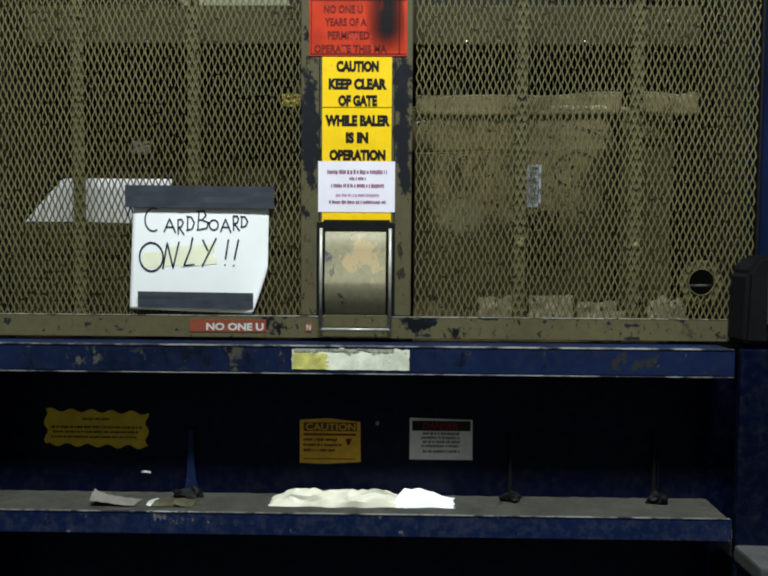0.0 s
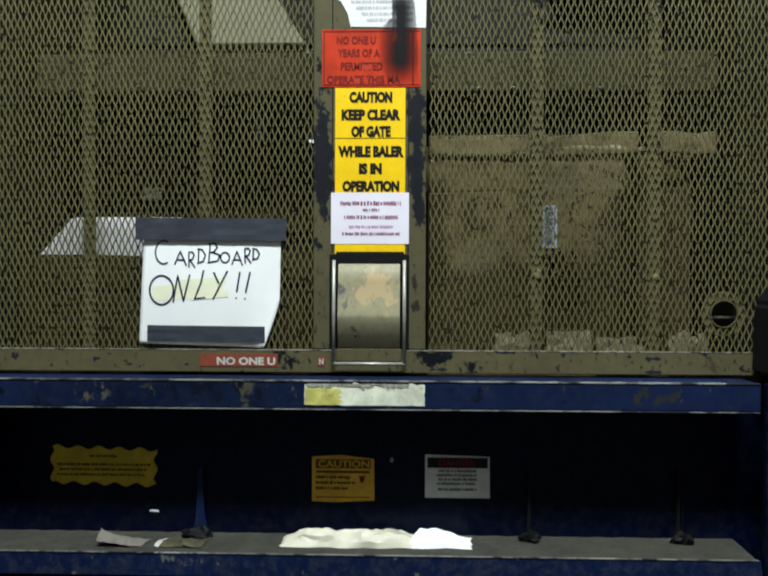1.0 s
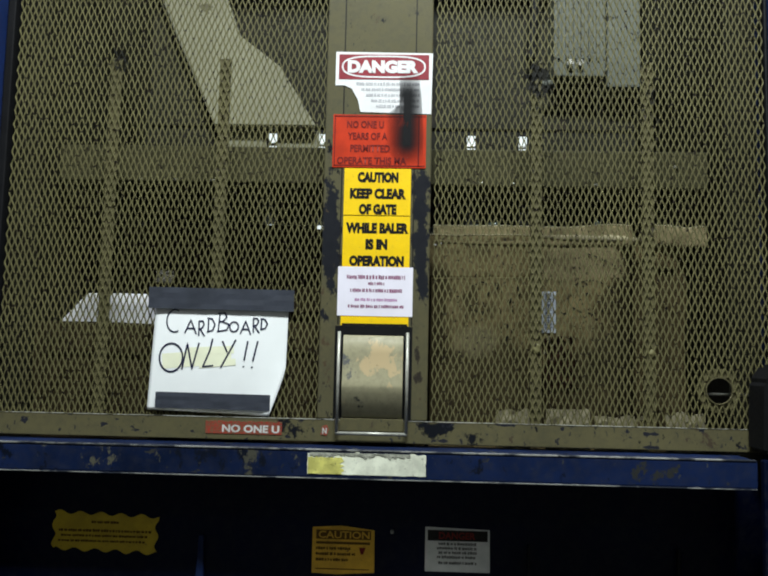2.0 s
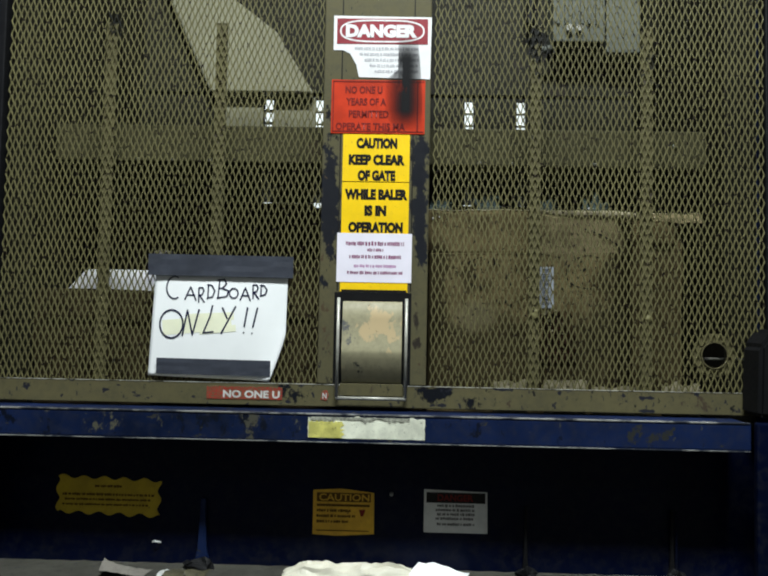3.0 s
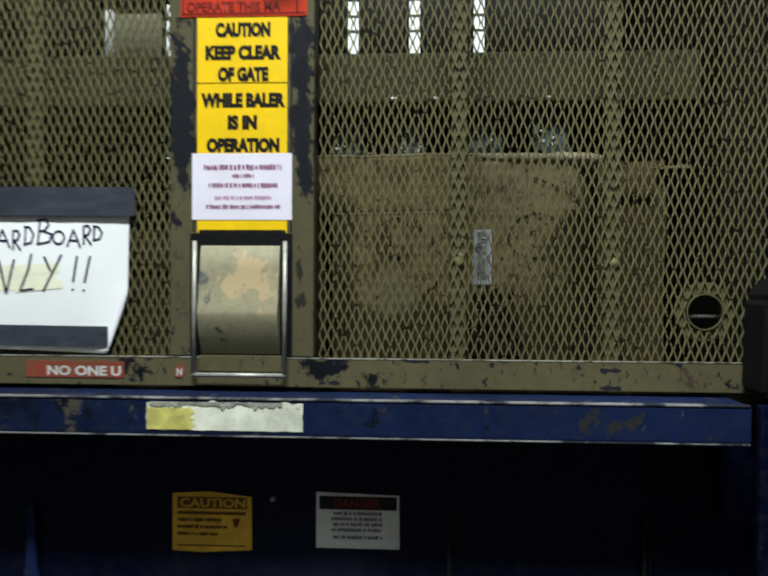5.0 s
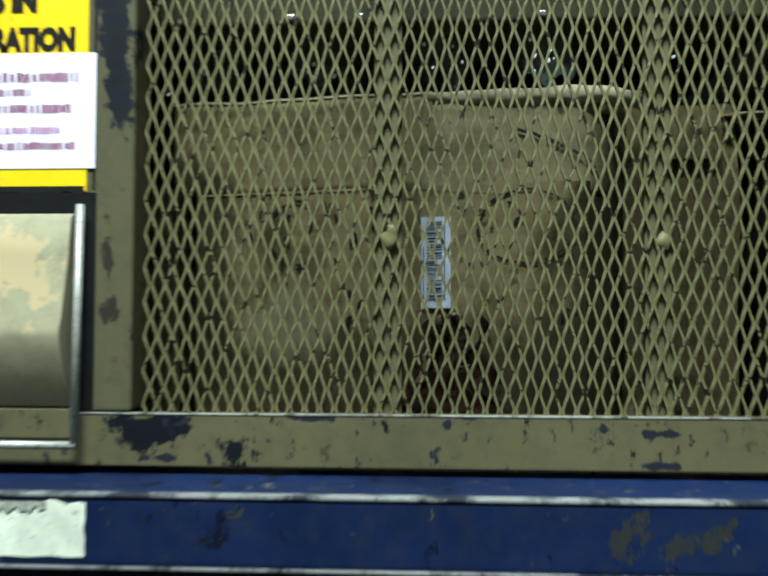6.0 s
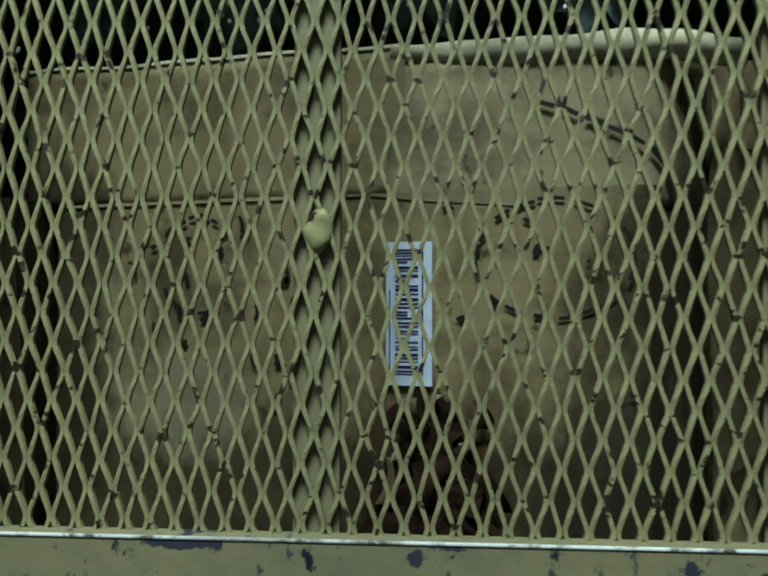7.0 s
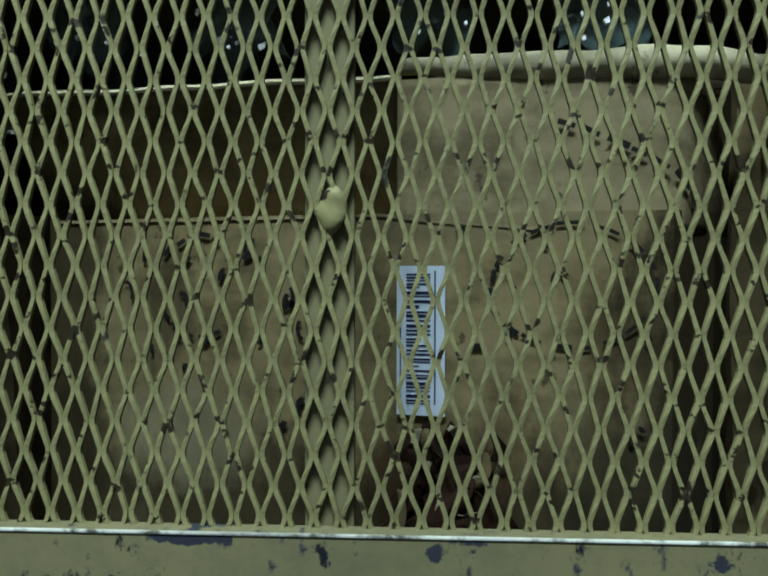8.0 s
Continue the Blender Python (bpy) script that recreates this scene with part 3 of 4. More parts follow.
# ---- the feed gate ----
PITCH, LONG, SKEW = 0.01333, 0.0308, -0.0072
NODE_X, NODE_Z = 0.3766, 1.2588


def mesh_panel(x_from, x_to, z_from, z_to, hole=None):
    """Expanded metal: upright zigzag strands that meet their neighbours at every half length."""
    verts, faces = [], []
    w, y0, y1 = 0.0024, -0.0012, 0.0014
    first, last = math.ceil((x_from - NODE_X) / PITCH), math.floor((x_to - NODE_X) / PITCH)
    k0, k1 = math.floor((z_from - NODE_Z) / (LONG / 2)), math.ceil((z_to - NODE_Z) / (LONG / 2))
    rng = random.Random(5)
    for i in range(first * 2, last * 2):
        line = []
        mid, swing = NODE_X + (i + 0.5) * PITCH / 2, PITCH / 4 - w * 0.5
        for k in range(k0, k1 + 1):
            side = 1 if (i + k) % 2 else -1
            dx, z = rng.uniform(-0.00035, 0.00035), NODE_Z + SKEW * (mid - 0.39) + k * LONG / 2 + rng.uniform(-0.0005, 0.0005)
            for dz, reach in ((-0.0042, 0.57), (-0.0012, 1.0), (0.0012, 1.0), (0.0042, 0.57)):
                line.append((mid + dx + side * swing * reach, min(max(z + dz, z_from), z_to), side * reach))
        base = len(verts)
        for x, z, side in line:
            tip = 0.0004 * side
            verts += [(x - w / 2, y0 + tip, z), (x + w / 2, y0 - tip, z), (x + w / 2, y1 - tip, z), (x - w / 2, y1 + tip, z)]
        for s in range(len(line) - 1):
            xm, zm = (line[s][0] + line[s + 1][0]) / 2, (line[s][1] + line[s + 1][1]) / 2
            if hole and math.hypot(xm - hole[0], zm - hole[1]) < hole[2]:
                continue
            a, b = base + 4 * s, base + 4 * s + 4
            faces += [(a, a + 1, b + 1, b), (a + 1, a + 2, b + 2, b + 1), (a + 2, a + 3, b + 3, b + 2), (a + 3, a, b, b + 3)]
    me = bpy.data.meshes.new("mesh_panel")
    me.from_pydata(verts, [], faces)
    return me


def ring(cx, cz, r0, r1, y0, y1, n=32):
    bm = bmesh.new()
    loops = [[bm.verts.new((cx + r * math.cos(2 * math.pi * i / n), y, cz + r * math.sin(2 * math.pi * i / n))) for i in range(n)]
             for r, y in ((r0, y0), (r1, y0), (r1, y1), (r0, y1))]
    for a, b in zip(loops, loops[1:] + loops[:1]):
        for i in range(n):
            bm.faces.new((a[i], a[(i + 1) % n], b[(i + 1) % n], b[i]))
    bmesh.ops.recalc_face_normals(bm, faces=bm.faces)
    return bm


def gate_handle(t):
    # No recess is cut: a flat black plate paints the pocket's shade.
    h = part("handle", prism(((-0.082, 1.066), (0.082, 1.066), (0.082, 1.297), (-0.082, 1.297)), -0.0095, -0.0082), matte_black, t, "flat black plate standing in for the shaded handle pocket")
    prof = ((-0.0098, 1.278), (-0.016, 1.274), (-0.021, 1.240), (-0.032, 1.184), (-0.0355, 1.175), (-0.0355, 1.168), (-0.033, 1.158), (-0.026, 1.135), (-0.0098, 1.106))
    bm = bmesh.new()
    a = [bm.verts.new((-0.063, y, z)) for y, z in prof]
    b = [bm.verts.new((0.063, y, z)) for y, z in prof]
    for i in range(len(prof) - 1):
        bm.faces.new((a[i], b[i], b[i + 1], a[i + 1]))
    bm.faces.new(a), bm.faces.new(b[::-1])
    bm.faces.new((a[0], a[-1], b[-1], b[0]))
    bmesh.ops.recalc_face_normals(bm, faces=bm.faces)
    plate = smooth(part("grip_plate", bm, handle_paint, h, "bulging beige grip plate, rubbed bare"))
    plate.data.set_sharp_from_angle(angle=1.0)
    part("rail_strip", box(-0.066, 0.066, -0.014, -0.0098, 1.078, 1.104, 0.001), rail_paint, h)
    bm = bmesh.new()
    for s in (-1, 1):
        rod(bm, (s * 0.072, -0.018, 1.285), (s * 0.072, -0.024, 1.075), 0.0035)
    rod(bm, (-0.074, -0.024, 1.074), (0.074, -0.024, 1.074), 0.0036)
    smooth(part("bail", bm, wire_metal, h, "bright steel wire bail"))


def feed_gate():
    t = thing("feed_gate", "closed khaki steel feed gate of expanded metal with warning decals", "gate", (0, 0, 1.053))
    rail = part("bottom_rail", box(-0.835, 0.838, -0.012, 0.0032, 1.054, 1.1005, 0.002, 3), rail_paint, t, "chipped khaki bottom rail")
    part("worn_edge", box(-0.83, 0.835, -0.0128, -0.0104, 1.0997, 1.1011, 0.0005), rail_edge, rail, "bare rubbed edge")
    part("stile", box(-0.838, -0.820, -0.004, 0.03, 1.1012, 2.42, 0.003), matte_black, t, "dark edge stile")
    part("stile", box(0.8325, 0.840, -0.004, 0.03, 1.1012, 2.42, 0.003), matte_black, t, "dark edge stile")
    part("top_rail", box(-0.838, 0.838, -0.012, 0.03, 2.4205, 2.438, 0.003), khaki_paint, t)
    post = part("centre_post", box(-0.116, 0.116, -0.008, 0.03, 1.1012, 2.42, 0.004, 3), post_paint, t, "scuffed khaki centre post with dark bare patches")
    for x in (-0.0765, 0.0795):
        part("groove", box(x - 0.0013, x + 0.0013, -0.0086, -0.0079, 1.30, 2.42), ink_black, post)
    for name, a, b, hole in (("mesh_panel", -0.815, -0.112, None), ("mesh_panel", 0.112, 0.832, (0.724, 1.178, 0.030))):
        tagged(part_of(name, mesh_panel(a, b, 1.098, 2.422, hole), mesh_paint, t), "grimy khaki expanded metal mesh", kind="stuff")
    for x, weld in ((-0.587, None), (-0.343, None), (0.344, (0.343, 1.257, 1.0)), (0.583, (0.584, 1.253, 0.7))):
        bar = part("stiffener", box(x - 0.0125, x + 0.0125, 0.0032, 0.0092, 1.098, 1.885, 0.0015), khaki_paint, t, "flat khaki stiffener bar behind the mesh")
        if weld:
            bm = bmesh.new()
            bmesh.ops.create_uvsphere(bm, u_segments=14, v_segments=10, radius=1.0,
                                      matrix=Matrix.Translation((weld[0] + 0.002, 0.0002, weld[1])) @ Matrix.Diagonal((0.0086 * weld[2], 0.0036 * weld[2], 0.0126 * weld[2], 1)))
            smooth(part("weld", crumple(bm, 0.0030, 110.0), mesh_paint, bar, "painted weld blob"))
    part("hole_ring", ring(0.724, 1.178, 0.0265, 0.0285, -0.0022, 0.0022), khaki_paint, t, "round plate with a lock hole")
    part("lock_plate", ring(0.724, 1.178, 0.0290, 0.046, 0.0030, 0.0050), khaki_paint, t, "khaki plate round the lock hole")
    part("bolt_rod", rod(bmesh.new(), (0.69, 0.016, 1.170), (0.80, 0.016, 1.170), 0.003), bright_metal, t)
    gate_handle(t)

    # yellow caution decal in two pieces, with its words
    d = part("caution_decal", box(-0.071, 0.073, -0.0092, -0.0079, 1.2985, 1.534), yellow_vinyl, t, "bright yellow vinyl caution decal with black capitals")
    for x0, x1, z, word in ((-0.065, 0.070, 1.508, "WHILE BALER"), (-0.022, 0.025, 1.473, "IS IN"), (-0.056, 0.061, 1.437, "OPERATION")):
        part_of("word", lettering(word, x0, x1, z - 0.012, z + 0.0115, -0.0095, 0.072), ink_black, d)
    d = part("caution_decal", box(-0.071, 0.073, -0.0092, -0.0079, 1.536, 1.638), yellow_vinyl, t, "bright yellow vinyl caution decal with black capitals")
    for x0, x1, z, word in ((-0.042, 0.046, 1.619, "CAUTION"), (-0.058, 0.063, 1.583, "KEEP CLEAR"), (-0.038, 0.043, 1.549, "OF GATE")):
        part_of("word", lettering(word, x0, x1, z - 0.012, z + 0.0115, -0.0095, 0.072), ink_black, d)
    part("torn_edge", shell(lambda u, v: (-0.068 + 0.139 * u, -0.0096, 1.297 + 0.006 * v + 0.004 * noise.noise(Vector((u * 14, 2, 0))) * (1 - v)), 24, 2, 0.0012), ink_black, d)
    d = part("service_card", shell(lambda u, v: (-0.079 + 0.160 * u, -0.0100, 1.319 + 0.105 * v), 6, 4, 0.0006), lilac_card, t, "white service card, print too small to read")
    for x0, x1, z, hh, ink, sd in ((-0.060, 0.064, 1.3970, 0.0095, ink_plum, 1), (-0.014, 0.020, 1.3845, 0.0075, ink_plum, 2), (-0.052, 0.058, 1.3690, 0.0085, ink_plum, 3),
                                   (-0.042, 0.048, 1.3500, 0.0070, ink_purple, 4), (-0.056, 0.062, 1.3355, 0.0075, ink_plum, 5)):
        part("small_print", bars(print_row(x0, x1, z, hh, sd), -0.0103), ink, d)
    # orange-red notice
    d = part("red_decal", box(-0.098, 0.104, -0.0096, -0.0079, 1.640, 1.757), red_vinyl, t, "orange-red notice, smeared black at one side")
    part("rule", bars(((-0.095, 0.102, 1.752, 1.7545), (-0.095, 0.102, 1.643, 1.6455), (-0.095, -0.0928, 1.643, 1.7545), (0.0865, 0.0895, 1.643, 1.7545)), -0.0101), ink_maroon, d)
    for x0, x1, z, word in ((-0.068, 0.012, 1.735, "NO ONE U"), (-0.066, 0.020, 1.709, "YEARS OF A"), (-0.060, 0.026, 1.682, "PERMITTED"), (-0.088, 0.062, 1.655, "OPERATE THIS MA")):
        part_of("word", lettering(word, x0, x1, z - 0.008, z + 0.008, -0.0103, 0.03), ink_maroon, d)
    # danger sign over it, half torn away
    d = part("danger_sign", prism(((-0.096, 1.898), (0.116, 1.896), (0.114, 1.760), (-0.040, 1.763), (-0.046, 1.79), (-0.060, 1.815), (-0.076, 1.822), (-0.096, 1.822)), -0.0094, -0.0079),
             white_vinyl, t, "torn white danger sign with a dark red header")
    part("header", box(-0.089, 0.108, -0.0100, -0.0094, 1.836, 1.892), dark_red, d)
    oval = bmesh.new()
    n, a, b = 40, 0.090, 0.0235
    pts = [(0.009 + (a if abs(math.cos(q)) < 2 else 0) * math.copysign(abs(math.cos(q)) ** 0.6, math.cos(q)), 1.8645 + b * math.copysign(abs(math.sin(q)) ** 0.8, math.sin(q))) for q in (2 * math.pi * i / n for i in range(n + 1))]
    ribbon(oval, pts, 0.0034, -0.0104)
    part("oval", oval, white_vinyl, d)
    part_of("word", lettering("DANGER", -0.070, 0.085, 1.850, 1.879, -0.0106, 0.065), white_vinyl, d)
    part("small_print", bars([r for k in range(5) for r in print_row(-0.050 + 0.011 * k, 0.088, 1.8225 - 0.0125 * k, 0.007, 20 + k)], -0.0099), ink_grey, d)
    smear = bmesh.new()
    pts = [(0.045, 1.860), (0.085, 1.856), (0.092, 1.80), (0.098, 1.72), (0.098, 1.645), (0.05, 1.645), (0.018, 1.68), (0.012, 1.725), (0.018, 1.757), (0.045, 1.78)]
    smear.faces.new([smear.verts.new((x, -0.0109, z)) for x, z in pts])
    part("black_smear", smear, soot, t, "smear of black grease across the signs")
    # strip on the rail
    d = part("rail_strip_decal", box(-0.349, -0.188, -0.0131, -0.0119, 1.066, 1.0925), strip_red, t, "worn red strip sticker with white capitals")
    part_of("word", lettering("NO ONE U", -0.314, -0.193, 1.069, 1.085, -0.0134, 0.035), white_old, d)
    part("remnant", prism(((-0.106, 1.069), (-0.094, 1.067), (-0.089, 1.078), (-0.093, 1.089), (-0.104, 1.086)), -0.0131, -0.0119), strip_red, d, "scrap left of the torn strip")
    part_of("word", lettering("N", -0.1025, -0.0935, 1.071, 1.083, -0.0134, 0.035), white_old, d)


def soot_material():
    m, nt, p = graph("soot")
    p.inputs["Base Color"].default_value = (0.008, 0.008, 0.009, 1)
    p.inputs["Specular IOR Level"].default_value = 0.1
    p.inputs["Roughness"].default_value = 0.55
    co = nt.nodes.new("ShaderNodeTexCoord").outputs["Object"]
    rag = ramp(nt, noise_tex(nt, co, 26.0, 5, 0.6, (1.4, 1, 0.45)), 0.20, 0.42)
    mask = window_mask(nt, "X", 0.036, 0.088, 0.020, co)
    nt.links.new(maths(nt, "MULTIPLY", maths(nt, "MULTIPLY", rag, mask), maths(nt, "MULTIPLY", window_mask(nt, "Z", 1.668, 1.830, 0.024, co), 0.97)), p.inputs["Alpha"])
    return m


soot = soot_material()
feed_gate()


# ---- the taped paper notice ----
def arc(cx, cz, rx, rz, a0, a1, n=14):
    return [(cx + rx * math.cos(radians(a0 + (a1 - a0) * i / n)), cz + rz * math.sin(radians(a0 + (a1 - a0) * i / n))) for i in range(n + 1)]


STROKES = {
    "C": [arc(0.62, 0.52, 0.62, 0.52, 62, 300)],
    "A": [[(0, 0), (0.45, 1), (0.95, -0.05)], [(0.15, 0.38), (0.85, 0.36)]],
    "R": [[(0.1, -0.05), (0.05, 1)], [(0, 1), (0.6, 1.02), (0.85, 0.8), (0.6, 0.52), (0.1, 0.46)], [(0.2, 0.48), (1.0, -0.05)]],
    "D": [[(0.1, 0), (0.12, 1)], [(-0.05, 1), (0.55, 0.95), (0.95, 0.55), (0.7, 0.12), (-0.05, -0.02)]],
    "B": [[(0.1, 0), (0.2, 1.02)], [(0, 1), (0.6, 1.05), (0.78, 0.8), (0.5, 0.56), (0.15, 0.52)], [(0.4, 0.54), (0.98, 0.4), (0.85, 0.08), (0.0, -0.04)]],
    "O": [arc(0.5, 0.5, 0.5, 0.5, 100, 470, 20)],
    "N": [[(0, -0.02), (0.28, 1), (0.62, 0.02), (1, 1.04)]],
    "L": [[(0.75, 1.04), (0.55, 0.6), (0, 0.0), (0.9, 0.05)]],
    "Y": [[(0.05, 0.98), (0.42, 0.52)], [(1, 1.04), (0.62, 0.6), (0, -0.1)]],
    "!": [[(0.9, 1), (0.2, 0.24)], [(0.05, 0.04), (0.16, 0.0)]],
}


def paper_sign():
    t = thing("paper_sign", "white paper sheet with a handwritten notice, taped to the mesh", "sign", (-0.33, -0.003, 1.11))

    def place(u, v):
        left, right = -0.479 + 0.010 * v, -0.187 + 0.004 * v
        if v < 0.45:
            right -= 0.030 * ((0.45 - v) / 0.45) ** 1.2
        return (left + (right - left) * u, -0.0042 - 0.0035 * abs(math.sin(u * 2.6 + 0.4)) * math.sin(v * 3.0) - 0.010 * max(0, u - 0.8) * max(0, 0.5 - v) * 8,
                1.104 + 0.026 * (1 - u) * (1 - v) * 0.3 + 0.225 * v)

    def on_sheet(x, z):
        v = min(1.0, max(0.0, (z - 1.106) / 0.2235))
        left, right = -0.479 + 0.010 * v, -0.187 + 0.004 * v
        return place(min(1.0, max(0.0, (x - left) / (right - left))), v)[1]

    s = smooth(part("sheet", shell(place, 40, 32, 0.0004), white_paper, t))
    part("tape", shell(lambda u, v: (-0.484 + 0.313 * u + 0.003 * noise.noise(Vector((u * 2, v * 9, 4))), -0.0115 - 0.001 * noise.noise(Vector((u * 9, v * 3, 0))), 1.3265 + 0.046 * v - 0.0018 * u), 24, 4, 0.0006), duct_tape, t, "strip of dark grey duct tape")
    part("tape", shell(lambda u, v: (-0.459 + 0.244 * u, -0.0125 - 0.001 * noise.noise(Vector((u * 9, v * 3, 7))), 1.1165 + 0.0335 * v - 0.002 * u), 20, 4, 0.0006), duct_tape, t, "strip of dark grey duct tape")
    hl = bmesh.new()
    for k, (x0, z0, x1, z1, w) in enumerate(((-0.450, 1.214, -0.302, 1.228, 0.032), (-0.40, 1.236, -0.297, 1.242, 0.016), (-0.37, 1.208, -0.292, 1.216, 0.014))):
        ribbon(hl, dense(((x0, z0), (x1, z1))), w, lambda x, z, k=k: on_sheet(x, z) - 0.0004 - 0.00015 * k)
    part("highlighter_mark", hl, highlighter, s, "pale yellow highlighter stroke")
    bm, k = bmesh.new(), 0.000402
    row1 = (("C", 165, 235, 170, 285), ("A", 265, 330, 220, 290), ("R", 337, 372, 225, 300), ("D", 385, 427, 207, 280), ("B", 437, 500, 182, 275), ("O", 504, 550, 225, 277),
            ("A", 562, 620, 220, 288), ("R", 627, 662, 205, 277), ("D", 668, 706, 205, 262))
    row2 = (("O", 135, 260, 345, 495), ("N", 258, 345, 345, 480), ("L", 370, 432, 322, 465), ("Y", 465, 540, 325, 455), ("!", 583, 606, 325, 462), ("!", 627, 660, 325, 465))
    for rows, w in ((row1, 0.0030), (row2, 0.0036)):
        for ch, a, b, c, d in rows:
            x0, x1, z0, z1 = -0.469 + (a - 103) * k, -0.469 + (b - 103) * k, 1.325 - (d - 165) * k, 1.325 - (c - 165) * k
            for st in STROKES[ch]:
                ribbon(bm, dense([(x0 + u * (x1 - x0), z0 + v * (z1 - z0)) for u, v in st]), w, lambda x, z: on_sheet(x, z) - 0.0010)
    part("handwriting", bm, marker_ink, s, "dark blue-black marker capitals")


paper_sign()


# ---- switch box beside the gate ----
def switch_box():
    t = thing("switch_box", "small grey metal switch box on a black bracket", "switch box", (0.83, -0.09, 1.15))
    part("bracket", prism(((0.772, 1.06), (0.90, 1.055), (0.90, 1.235), (0.80, 1.235), (0.776, 1.20)), -0.094, -0.0135, 0.008), matte_black, t, "rounded black bracket")
    part("housing", box(0.828, 0.93, -0.1178, -0.0945, 1.108, 1.200, 0.004), switch_grey, t)
    part("frame", prism(((0.814, 1.098), (0.935, 1.098), (0.935, 1.212), (0.814, 1.212)), -0.1180, -0.0946, 0.002), switch_grey, t)
    for x0, x1, z0, z1 in ((0.815, 0.935, 1.200, 1.2065), (0.813, 0.8165, 1.10, 1.21), (0.846, 0.8495, 1.122, 1.175), (0.815, 0.935, 1.101, 1.1035)):
        part("trim", box(x0, x1, -0.1215, -0.1182, z0, z1, 0.001), bright_metal, t, "bright worn edge strip")
    part("lid", box(0.835, 0.924, -0.1195, -0.1182, 1.114, 1.194), switch_grey, t)


switch_box()


# ---- the press platen, at its place at the start ----
def press_platen():
    t = thing("press_platen", "khaki steel press plate moving down on a ram", "press platen", (0, 0.38, 1.70))
    part("lip", box(-0.755, 0.755, 0.116, 0.126, 1.698, 1.784, 0.003), platen_paint, t, "scuffed khaki front lip")
    part("plate", box(-0.755, 0.755, 0.1265, 0.69, 1.698, 1.714), platen_paint, t)
    for y in (0.26, 0.52):
        part("stiffener", box(-0.74, 0.74, y - 0.02, y + 0.02, 1.7145, 1.755, 0.003), platen_paint, t)
    part("ram", rod(bmesh.new(), (0, 0.38, 1.7145), (0, 0.38, 2.55), 0.05, 24), bright_metal, t, "polished steel ram")
    for x, z in ((-0.560, 1.701), (-0.478, 1.701), (-0.391, 1.701), (0.235, 1.703), (0.308, 1.703), (0.500, 1.703), (0.682, 1.748)):
        part("rivet", box(x - 0.005, x + 0.005, 0.1105, 0.1162, z - 0.003, z + 0.003, 0.0012), bright_metal, t, "bright rubbed rivet head")
    return t


platen = press_platen()


# ---- the pile of cardboard in the chamber ----
def front_y(x):
    return 0.100 - (x - 0.39) * 0.20


def turned(x):
    """How far the cardboard bends back towards its end."""
    return 0.085 * max(0.0, (x - 0.525) / 0.075) ** 1.7


